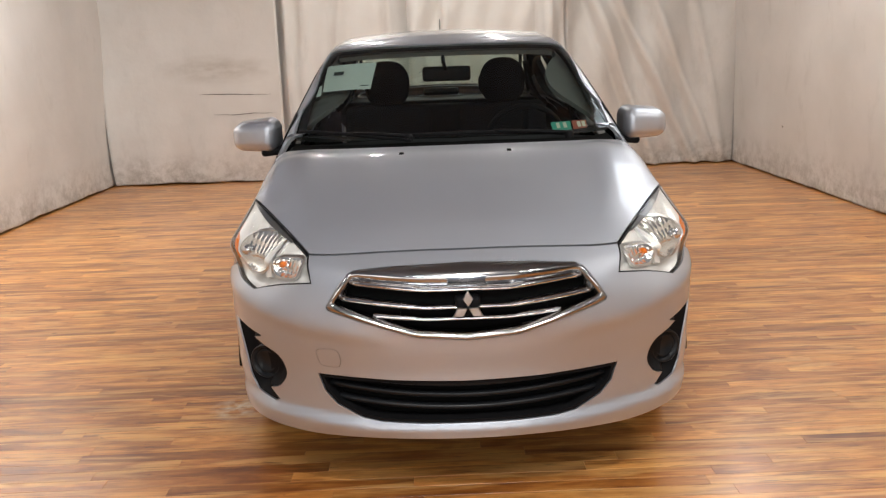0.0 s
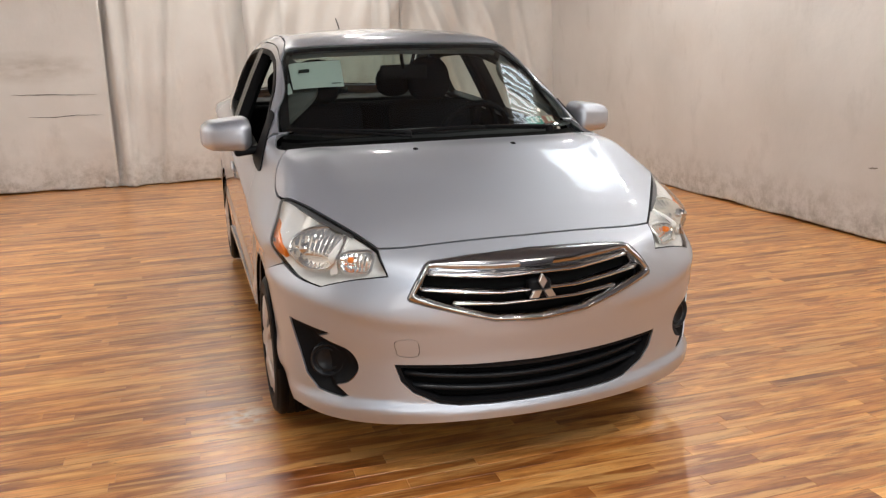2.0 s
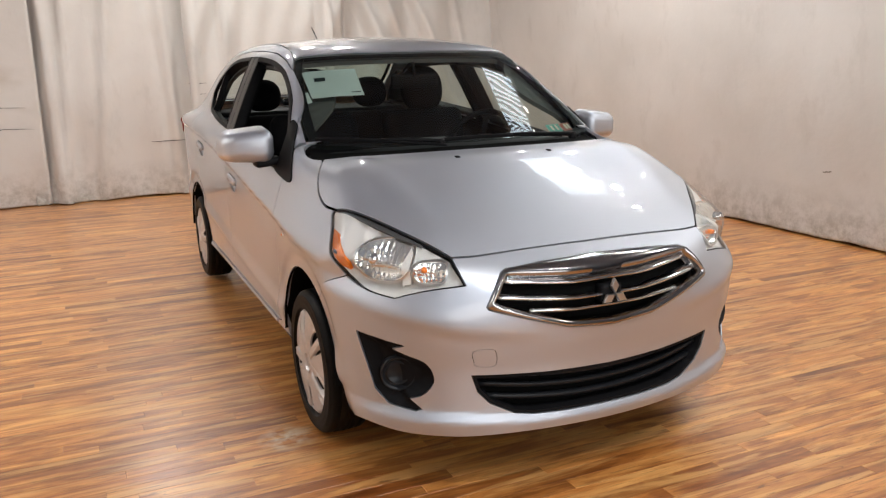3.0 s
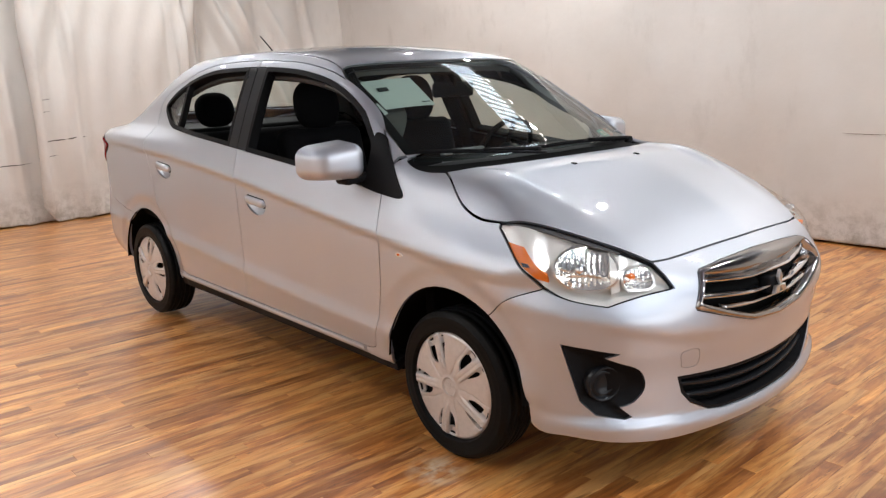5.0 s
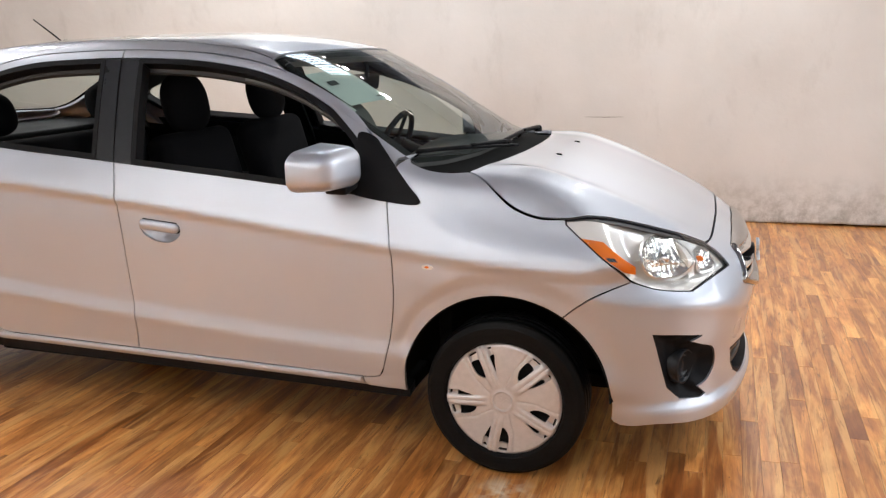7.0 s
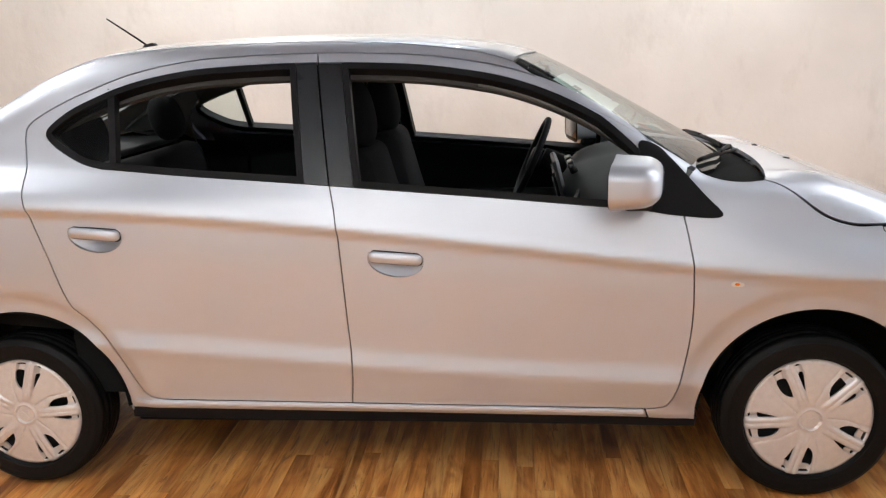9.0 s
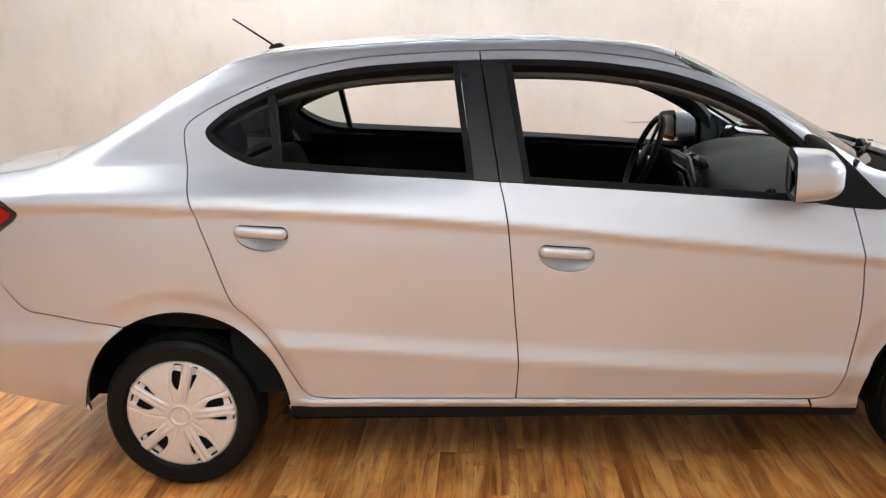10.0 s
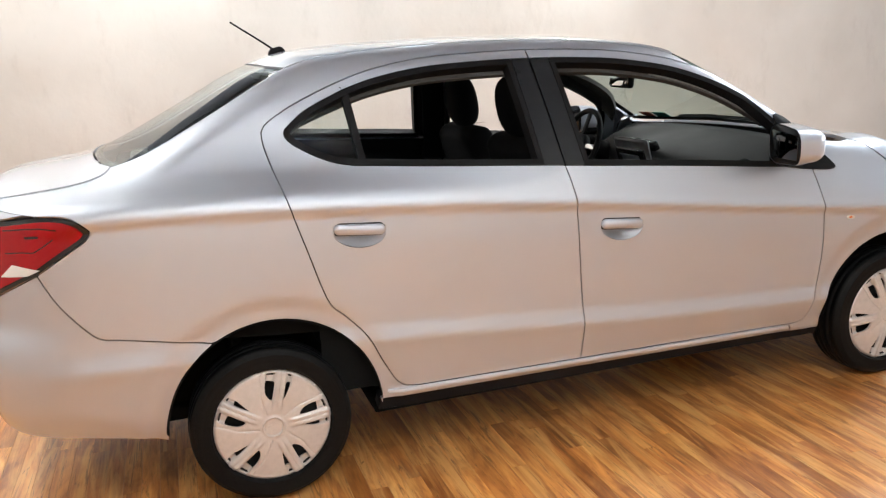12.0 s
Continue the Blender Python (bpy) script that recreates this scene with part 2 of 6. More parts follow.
MID_TRIM = grainy("grey_trim", (0.11, 0.112, 0.105), 0.8, 0.08, 200)
DARK_TRIM = grainy("dark_trim", (0.035, 0.034, 0.033), 0.8, 0.1, 200)
CLOTH = grainy("black_cloth", (0.007, 0.007, 0.008), 0.95, 0.4, 500, relief=0.3, Specular_IOR_Level=0.1)
DASH = grainy("dash_plastic", (0.013, 0.0150, 0.0155), 0.6, 0.2, 400, Specular_IOR_Level=0.2)
LINING = grainy("door_lining", (0.008, 0.009, 0.0095), 0.7, 0.2, 400, Specular_IOR_Level=0.03)
AMBER = material("amber_plastic", (0.85, 0.20, 0.015), 0.22, 0.0, Coat_Weight=0.6)
RED_LENS = material("red_lens", (0.30, 0.0006, 0.004), 0.12, 0.0, Coat_Weight=0.25, Coat_Roughness=0.03, Specular_IOR_Level=0.3)
vary(RED_LENS, noise_of(RED_LENS, 60, 3).outputs[0], "Roughness", 0.08, 0.2)
DARK_RED = material("dark_red", (0.055, 0.002, 0.004), 0.2, 0.0, Coat_Weight=0.6)
CLEAR = material("clear_plastic", (0.75, 0.74, 0.70), 0.15, 0.0, Coat_Weight=0.5)
PAPER = grainy("paper", (0.66, 0.74, 0.70), 0.8, 0.04, 30, relief=0)
SCUFF = grainy("scuff_dirt", (0.20, 0.18, 0.15), 0.9, 0.3, 60, relief=0)
INK = material("ink", (0.02, 0.03, 0.03), 0.7)
TEAL = material("sticker_teal", (0.02, 0.30, 0.22), 0.5)
RUST = material("sticker_red", (0.35, 0.07, 0.03), 0.5)
CREAM = material("sticker_cream", (0.62, 0.60, 0.48), 0.5)
LAMP_GLOW = material("lamp_face", (0.9, 0.9, 0.85), 0.5)
LAMP_CHROME = material("lamp_chrome", (0.93, 0.92, 0.89), 0.24, 0.25)
facets = node(LAMP_CHROME, "ShaderNodeTexVoronoi")
facets.inputs["Scale"].default_value = 55
facets.distance = "CHEBYCHEV"
link(LAMP_CHROME, node(LAMP_CHROME, "ShaderNodeTexCoord").outputs["Object"], facets.inputs["Vector"])
bump(LAMP_CHROME, facets.outputs["Distance"], 0.05, 0.004)
DARK_CHROME = material("dark_chrome", (0.40, 0.39, 0.385), 0.13, 1.0)
SATIN = material("satin_silver", (0.75, 0.75, 0.75), 0.28, 1.0)
SATIN_DARK = material("satin_grey", (0.16, 0.16, 0.165), 0.4, 0.6)
SCREEN = material("screen_glass", (0.10, 0.11, 0.12), 0.12)


def glass_material(name, tint, rough=0.0, shine=0.035):
    m = bpy.data.materials.new(name)
    m.use_nodes = True
    nt = m.node_tree
    nt.nodes.clear()
    out, mix = nt.nodes.new("ShaderNodeOutputMaterial"), nt.nodes.new("ShaderNodeMixShader")
    tr, gl, lw = nt.nodes.new("ShaderNodeBsdfTransparent"), nt.nodes.new("ShaderNodeBsdfGlossy"), nt.nodes.new("ShaderNodeLayerWeight")
    pw, sc = nt.nodes.new("ShaderNodeMath"), nt.nodes.new("ShaderNodeMapRange")
    lw.inputs[0].default_value = 0.5
    pw.operation = "POWER"
    pw.inputs[1].default_value = 4.6
    sc.inputs["To Min"].default_value, sc.inputs["To Max"].default_value = shine, 1.0
    tr.inputs[0].default_value = (*tint, 1)
    gl.inputs["Roughness"].default_value = rough
    nt.links.new(lw.outputs["Facing"], pw.inputs[0])
    nt.links.new(pw.outputs[0], sc.inputs[0])
    nt.links.new(sc.outputs[0], mix.inputs[0])
    nt.links.new(tr.outputs[0], mix.inputs[1])
    nt.links.new(gl.outputs[0], mix.inputs[2])
    nt.links.new(mix.outputs[0], out.inputs[0])
    return m


GLASS = glass_material("window_glass", (0.72, 0.80, 0.775))
WINDSCREEN = glass_material("windscreen_glass", (0.55, 0.635, 0.595))
LENS = glass_material("lamp_lens", (0.95, 0.95, 0.94))
# door mirrors: a dark reflection is put into the near-black base colour
MIRROR_DARK = material("dark_reflection_mirror", (0.05, 0.052, 0.055), 0.04, 1.0)
MIRROR = material("mirror_glass", (0.85, 0.86, 0.86), 0.02, 1.0)

# ---------------------------------------------------------------- building blocks
def finish(bm, name, smooth=True):
    me = bpy.data.meshes.new(name)
    bmesh.ops.recalc_face_normals(bm, faces=bm.faces)
    bm.to_mesh(me)
    bm.free()
    me.polygons.foreach_set("use_smooth", [smooth] * len(me.polygons))
    return me


def part(name, data, mat, parent=None, label="", at=None):
    """Links a bmesh or a mesh as one object under a thing or a part."""
    if isinstance(data, bmesh.types.BMesh):
        data = finish(data, name)
    if not data.materials:
        data.materials.append(mat)
    ob = new(name, data)
    if parent is not None:
        ob.parent = parent
    if at is not None:
        ob.matrix_basis = at
    if label:
        ob["label"] = label
    return ob


def rounded_box(size, radius=0.01, seg=3, m=None, taper=None):
    bm = bmesh.new()
    bmesh.ops.create_cube(bm, size=1.0)
    bmesh.ops.scale(bm, vec=size, verts=bm.verts)
    if taper:
        for v in bm.verts:
            taper(v.co)
    if radius > 0:
        bmesh.ops.bevel(bm, geom=bm.edges[:], offset=radius, segments=seg, profile=0.5, affect="EDGES")
    if m is not None:
        bmesh.ops.transform(bm, matrix=m, verts=bm.verts)
    return bm


def lathe(profile, steps=64, close=False):
    """A (radius, height) profile turned about z."""
    bm = bmesh.new()
    rings = []
    for i in range(steps):
        a = 2 * math.pi * i / steps
        rings.append([bm.verts.new((r * math.cos(a), r * math.sin(a), h)) for r, h in profile])
    n = len(profile)
    for i in range(steps):
        a, b = rings[i], rings[(i + 1) % steps]
        for j in range(n if close else n - 1):
            k = (j + 1) % n
            bm.faces.new((a[j], b[j], b[k], a[k]))
    bmesh.ops.remove_doubles(bm, verts=bm.verts, dist=1e-6)
    return bm


def tube(points, radius, sides=10, taper=1.0):
    """A round rod along points."""
    bm = bmesh.new()
    pts = [Vector(p) for p in points]
    rings = []
    for i, p in enumerate(pts):
        d = (pts[min(i + 1, len(pts) - 1)] - pts[max(i - 1, 0)]).normalized()
        u = d.orthogonal().normalized() if abs(d.z) > 0.9 else d.cross(Vector((0, 0, 1))).normalized()
        w = d.cross(u)
        r = radius * (1 + (taper - 1) * i / max(1, len(pts) - 1))
        rings.append([bm.verts.new(p + r * (math.cos(a) * u + math.sin(a) * w)) for a in (2 * math.pi * k / sides for k in range(sides))])
    for a, b in zip(rings, rings[1:]):
        for k in range(sides):
            bm.faces.new((a[k], a[(k + 1) % sides], b[(k + 1) % sides], b[k]))
    bm.faces.new(rings[0][::-1])
    bm.faces.new(rings[-1])
    return bm


# ---------------------------------------------------------------- room
def slab(name, lo, hi, mat, label, category):
    size = [b - a for a, b in zip(lo, hi)]
    mid = [(a + b) / 2 for a, b in zip(lo, hi)]
    return tagged(part(name, rounded_box(size, 0.0), mat, at=pose(*mid)), label, category, kind="structure")


floor = slab("floor", (ROOM_LEFT - 0.2, ROOM_FRONT - 0.2, -0.16), (ROOM_RIGHT + 0.2, ROOM_BACK + 0.2, -0.006), SUBFLOOR, "warm brown wood plank floor with a satin finish", "floor")
slab("wall_left", (ROOM_LEFT - 0.15, ROOM_FRONT, 0), (ROOM_LEFT, ROOM_BACK, ROOM_HIGH), PLASTER, "plain plaster wall behind hanging canvas", "wall")
slab("wall_right", (ROOM_RIGHT, ROOM_FRONT, 0), (ROOM_RIGHT + 0.15, ROOM_BACK, ROOM_HIGH), PLASTER, "plain plaster wall behind hanging canvas", "wall")
slab("wall_back", (ROOM_LEFT, ROOM_BACK, 0), (ROOM_RIGHT, ROOM_BACK + 0.15, ROOM_HIGH), PLASTER, "plain plaster wall behind hanging canvas", "wall")
slab("wall_front", (ROOM_LEFT, ROOM_FRONT - 0.15, 0), (ROOM_RIGHT, ROOM_FRONT, ROOM_HIGH), PLASTER, "plain plaster wall at the unseen front end of the room", "wall")
slab("ceiling", (ROOM_LEFT - 0.15, ROOM_FRONT - 0.15, ROOM_HIGH), (ROOM_RIGHT + 0.15, ROOM_BACK + 0.15, ROOM_HIGH + 0.12), CEILING, "grey painted ceiling with lamps", "ceiling")


def downlight():
    root = tagged(new("downlight"), "round white recessed ceiling downlight ring, six added for fill", "ceiling light", "ceiling downlights")
    part("ring", lathe([(0.10, 0.0), (0.125, -0.004), (0.128, -0.012), (0.10, -0.016), (0.094, -0.010), (0.094, 0.0)], 32, True), CLEAR, root)
    return root


lamp_fixture = downlight()
lamp_fixture.location = (*DOWNLIGHTS_AND_FILL[0], ROOM_HIGH)
# the last six rings only house the added fill lamps
for lx, ly in DOWNLIGHTS_AND_FILL[1:]:
    copy_thing(lamp_fixture, pose(lx, ly, ROOM_HIGH))


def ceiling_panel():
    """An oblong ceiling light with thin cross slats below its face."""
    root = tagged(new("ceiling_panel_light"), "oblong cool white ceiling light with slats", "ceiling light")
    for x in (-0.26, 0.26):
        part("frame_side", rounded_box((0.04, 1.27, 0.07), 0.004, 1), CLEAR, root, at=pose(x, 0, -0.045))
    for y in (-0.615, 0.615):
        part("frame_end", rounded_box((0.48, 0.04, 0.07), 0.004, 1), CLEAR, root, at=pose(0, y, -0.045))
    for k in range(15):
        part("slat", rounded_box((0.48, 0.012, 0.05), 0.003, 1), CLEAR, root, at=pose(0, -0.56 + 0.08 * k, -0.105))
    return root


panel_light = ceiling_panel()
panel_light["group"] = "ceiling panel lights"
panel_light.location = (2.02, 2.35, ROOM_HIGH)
# second panel is an unseen fixture, added to hold the front fill lamp
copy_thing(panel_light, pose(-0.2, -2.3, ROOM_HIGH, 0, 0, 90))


BULB = material("bulb_glow", (1.0, 0.95, 0.85), 0.4, Emission_Color=(1.0, 0.95, 0.86, 1), Emission_Strength=30.0)


def track_light(heads):
    """A ceiling rail with short round lamp heads that carry small glowing bulbs."""
    root = tagged(new("track_light"), "white ceiling track with small round lamp heads", "track light")
    lo, hi = min(y for y, _ in heads) - 0.2, max(y for y, _ in heads) + 0.2
    part("rail", rounded_box((0.035, hi - lo, 0.03), 0.004, 1), CLEAR, root, at=pose(0, (lo + hi) / 2, -0.017))
    for y, dx in heads:
        can = part("lamp_head", lathe([(0.0, 0.0), (0.030, -0.004), (0.040, -0.03), (0.045, -0.10), (0.041, -0.10), (0.036, -0.07), (0.0, -0.065)], 20), CLEAR, root, at=pose(dx, y, -0.034, 0, 0, 0))
        part("bulb", lathe([(0.0, -0.101), (0.022, -0.096), (0.032, -0.082), (0.030, -0.070), (0.0, -0.068)], 16), BULB, can, "small glowing bulb")
    return root


right_track = track_light([(1.2 + 0.27 * k, 0.05 * (-1) ** k) for k in range(6)])
right_track.location = (2.3, 0, ROOM_HIGH)
left_track = track_light([(3.0 + 0.45 * k, 0.04 * (-1) ** k) for k in range(4)])
left_track.location = (-3.2, 0, ROOM_HIGH)


def canvas(name, a, b, label, folds, seed, high=ROOM_HIGH, lean=0.0, step=0.035, corner=0.0):
    """A hanging cloth from a to b on the floor plan. folds(s, z): how far it stands out from its line, in metres; s runs along the cloth."""
    a, b = Vector((*a, 0)), Vector((*b, 0))
    along = (b - a).normalized()
    out = Vector((-along.y, along.x, 0))
    length = (b - a).length
    ns, nz = int(length / step) + 1, int(high / 0.05)
    verts, faces = [], []
    for i in range(ns + 1):
        s = length * i / ns
        hem = 0.012 + 0.012 * noise.noise((s * 2.3, seed, 0.5)) + 0.010 * max(0, noise.noise((s * 6.0, seed, 4.5))) + corner * max(0, 1 - (length - s) / 0.15) ** 2
        for j in range(nz + 1):
            z = hem + (high - 0.01 - hem) * (j / nz) ** 1.25
            d = folds(s, z) + 0.018 * noise.noise((s * 1.3, z * 1.1, seed)) + 0.006 * noise.noise((s * 4.5, z * 3.5, seed + 9)) + lean * max(0, 1 - z / 1.2) ** 2
            verts.append(a + along * s + out * d + Vector((0, 0, z)))
    for i in range(ns):
        for j in range(nz):
            k = i * (nz + 1) + j
            faces.append((k, k + nz + 1, k + nz + 2, k + 1))
    me = bpy.data.meshes.new(name)
    me.from_pydata(verts, [], faces)
    me.polygons.foreach_set("use_smooth", [True] * len(faces))
    me.materials.append(CANVAS)
    ob = new(name, me)
    mod = ob.modifiers.new("cloth", "SOLIDIFY")
    mod.thickness, mod.offset = 0.004, 0
    return tagged(ob, label, "curtain", "canvas backdrops")


def soft_folds(seed, strength, pitch, foot=0.3):
    """Hanging folds that swing and open towards the floor."""
    def f(s, z):
        sway = 0.25 * noise.noise((z * 0.5, seed, 1.0)) + 0.12 * z
        w = 0.5 + 0.5 * noise.noise((s * 0.7, z * 0.35, seed + 3))
        p = math.sin(2 * math.pi * (s + sway * 0.6 + 0.3 * noise.noise((s * 0.8, z * 0.4, seed))) / pitch)
        kink = noise.noise((s * 1.1 + 0.8 * z, z * 0.8, seed + 20))
        return strength * (p * w * min(1, z / foot + 0.25) + 0.6 * kink)
    return f


def hooked(f, places):
    """Adds sharp drawn-in pleats at places along the cloth."""
    def g(s, z):
        d = f(s, z)
        for at, depth, width, slant in places:
            u = (s - at - slant * (z - 0.8)) / width
            d += depth * math.exp(-u * u) - 0.5 * depth * math.exp(-((u - 1.6) ** 2))
        return d
    return g


canvas("backdrop_curtain", (-3.74, -4.3), (-3.74, 7.2), "off-white stained canvas hung flat along the wall", lambda s, z: -0.012 * math.sin(s * 5.5 + z) * min(1, z) - 0.045 * z, 3, step=0.06)
sheet = canvas("backdrop_curtain", (-1.72, 7.02), (-3.705, 7.0), "off-white canvas sheet with creases and a wrinkled foot",
       lambda s, z: -0.055 * max(0, 0.55 - z) * (1 + math.sin(s * 11 + 3 * z)) , 11, lean=-0.05)
second_drape = canvas("backdrop_curtain", (-0.10, 7.13), (-1.86, 7.06), "off-white canvas drape hanging in soft slack folds",
       hooked(soft_folds(5, 0.075, 0.46), [(1.52, 0.09, 0.05, 0.02), (1.40, 0.07, 0.04, -0.05), (1.05, 0.05, 0.05, -0.10), (0.35, 0.05, 0.05, 0.05)]), 17, lean=-0.04)
middle_drape = canvas("backdrop_curtain", (1.46, 7.16), (-0.29, 7.02), "off-white canvas drape with upright folds and a rounded lower corner",
       hooked(soft_folds(6, 0.060, 0.30), [(1.70, 0.05, 0.03, 0.0), (1.35, 0.05, 0.04, 0.0), (0.12, 0.09, 0.04, 0.06), (0.25, 0.07, 0.03, 0.02)]), 19, lean=-0.04, corner=0.17)
canvas("backdrop_curtain", (3.475, 7.30), (1.42, 7.25), "off-white canvas drape with diagonal folds near the corner",
       hooked(soft_folds(8, 0.085, 0.70), [(1.98, 0.08, 0.05, 0.0), (1.25, 0.10, 0.07, 0.38), (0.85, 0.09, 0.06, 0.50), (0.55, 0.08, 0.06, 0.42), (0.30, 0.05, 0.05, 0.2)]), 23, lean=-0.04)
right_sheet = canvas("backdrop_curtain", (3.49, 7.42), (3.47, -4.3), "off-white canvas hung taut along the wall with dark scuffs", lambda s, z: 0.010 * math.sin(s * 1.7) * min(1, z) - 0.05 * z, 31, high=2.55, step=0.06)


def cloth_mark(name, cloth, points, width, mat, label, seed):
    """A thin slit or scuff along points that lie on a hanging cloth, tapered at both ends."""
    bm = bmesh.new()
    rows = []
    pts = [Vector(p) for p in points]
    n = 24
    for i in range(n + 1):
        f = i / n * (len(pts) - 1)
        k = min(int(f), len(pts) - 2)
        p = pts[k].lerp(pts[k + 1], f - k)
        hit, at, nor, _ = cloth.closest_point_on_mesh(p)
        nor = nor if nor.dot(Vector((0, 2.0, 1.2)) - at) > 0 else -nor
        w = width * (0.15 + 0.85 * math.sin(math.pi * i / n) ** 0.6) * (0.7 + 0.6 * noise.noise((i * 0.6, seed, 0.0)))
        wave = Vector((0, 0, 0.35 * width * noise.noise((i * 0.4, seed, 7.0))))
        at = at + nor * 0.005 + wave
        rows.append([bm.verts.new(at + Vector((0, 0, w / 2))), bm.verts.new(at + nor * 0.002), bm.verts.new(at - Vector((0, 0, w / 2)))])
    for a, b in zip(rows, rows[1:]):
        for k in range(2):
            bm.faces.new((a[k], b[k], b[k + 1], a[k + 1]))
    return part(name, bm, mat, cloth, label)


bpy.context.view_layer.update()
for pts, w in (([(-2.63, 6.97, 1.009), (-2.3, 6.97, 1.0), (-1.84, 6.97, 0.985)], 0.009), ([(-2.50, 6.97, 0.782), (-2.25, 6.97, 0.772), (-2.05, 6.97, 0.785), (-1.80, 6.97, 0.778)], 0.008)):
    cloth_mark("slit", sheet, pts, w, CAVITY, "thin dark slit in the canvas", w * 1000)
for pts, w in (([(3.47, 5.945, 0.532), (3.47, 5.915, 0.53)], 0.03), ([(3.47, 1.25, 0.822), (3.47, 1.08, 0.82), (3.47, 0.93, 0.823)], 0.007), ([(3.47, 2.23, 0.50), (3.47, 2.15, 0.51)], 0.016), ([(3.47, 1.69, 0.286), (3.47, 1.62, 0.29)], 0.02)):
    cloth_mark("scuff", right_sheet, pts, w, SCUFF, "dark scuff on the canvas", w * 1000)
for pts, w in (([(-0.30, 7.05, 0.772), (-0.05, 7.05, 0.79), (0.205, 7.05, 0.805)], 0.012), ([(-0.312, 7.05, 1.163), (-0.108, 7.05, 1.17)], 0.008), ([(-0.306, 7.05, 1.057), (-0.112, 7.05, 1.057)], 0.007), ([(-0.303, 7.05, 0.637), (-0.094, 7.05, 0.645)], 0.007)):
    cloth_mark("slit", middle_drape, pts, w, CAVITY, "thin dark slit in the canvas", w * 1000 + pts[0][2])

cloth_mark("slit", second_drape, [(-0.722, 7.08, 0.58), (-0.325, 7.08, 0.584)], 0.010, CAVITY, "thin dark slit in the canvas", 4)

# ---------------------------------------------------------------- car body surface
def pchip_slopes(x, y):
    h = np.diff(x, axis=-1)
    d = np.diff(y, axis=-1) / h
    m = np.zeros_like(y)
    w1, w2 = 2 * h[..., 1:] + h[..., :-1], h[..., 1:] + 2 * h[..., :-1]
    d0, d1 = d[..., :-1], d[..., 1:]
    same = d0 * d1 > 1e-12
    q0, q1 = np.where(same, d0, 1.0), np.where(same, d1, 1.0)
    m[..., 1:-1] = np.where(same, (w1 + w2) / (w1 / q0 + w2 / q1), 0.0)
    m[..., 0], m[..., -1] = d[..., 0], d[..., -1]
    return m


def hermite(x0, x1, y0, y1, m0, m1, x):
    h = x1 - x0
    t = np.clip((x - x0) / h, -0.5, 1.5)
    return ((1 + 2 * t) * (1 - t) ** 2 * y0 + t * (1 - t) ** 2 * h * m0
            + t * t * (3 - 2 * t) * y1 + t * t * (t - 1) * h * m1)


def curve(pairs, soft=0.03):
    """A smooth function through (at, value) pairs, softened over a length."""
    p = np.array(pairs, float)
    m = pchip_slopes(p[:, 0], p[:, 1])
    xs = np.arange(p[0, 0] - 0.4, p[-1, 0] + 0.4, 0.004)
    k = np.clip(np.searchsorted(p[:, 0], xs) - 1, 0, len(p) - 2)
    ys = hermite(p[k, 0], p[k + 1, 0], p[k, 1], p[k + 1, 1], m[k], m[k + 1], np.clip(xs, p[0, 0], p[-1, 0]))
    ys = np.where(xs < p[0, 0], p[0, 1] + m[0] * (xs - p[0, 0]), ys)
    ys = np.where(xs > p[-1, 0], p[-1, 1] + m[-1] * (xs - p[-1, 0]), ys)
    if soft > 0:
        g = np.exp(-0.5 * (np.arange(-60, 61) * 0.004 / soft) ** 2)
        g /= g.sum()
        pad = np.concatenate([ys[0] + (ys[1] - ys[0]) * np.arange(-60, 0), ys, ys[-1] + (ys[-1] - ys[-2]) * np.arange(1, 61)])
        ys = np.convolve(pad, g, "valid")
    return lambda v: np.interp(v, xs, ys)


# half width of the side at door height, along the car (y runs from nose to tail)
WIDE = curve([(0.25, 0.786), (0.455, 0.800), (0.62, 0.808), (0.83, 0.813), (1.10, 0.809), (1.3, 0.804), (2.2, 0.803), (3.0, 0.804),
              (3.38, 0.808), (3.70, 0.802), (3.90, 0.786), (4.1, 0.760), (4.3, 0.72)], 0.06)
Z_LOW = curve([(0.3, 0.36), (1.0, 0.385), (1.57, 0.405), (2.28, 0.452), (2.94, 0.505), (3.4, 0.53), (4.3, 0.54)], 0.08)
Z_CREASE = curve([(0.3, 0.70), (0.9, 0.735), (1.26, 0.772), (1.76, 0.832), (2.28, 0.893), (2.80, 0.942), (3.15, 0.966), (3.63, 0.992), (4.3, 1.0)], 0.05)
Z_BELT = curve([(0.3, 0.80), (0.65, 0.835), (0.9, 0.88), (1.14, 0.915), (1.40, 0.938), (1.76, 0.974), (2.22, 1.016), (2.38, 1.031), (2.80, 1.064),
                (3.08, 1.088), (3.35, 1.10), (3.7, 1.09), (4.3, 1.05)], 0.05)
X_BELT = curve([(0.3, 0.74), (0.5, 0.750), (0.65, 0.747), (0.8, 0.745), (1.1, 0.748), (1.5, 0.756), (2.3, 0.758), (2.7, 0.748), (3.03, 0.722), (3.27, 0.705),
                (3.6, 0.70), (3.9, 0.69), (4.3, 0.65)], 0.08)
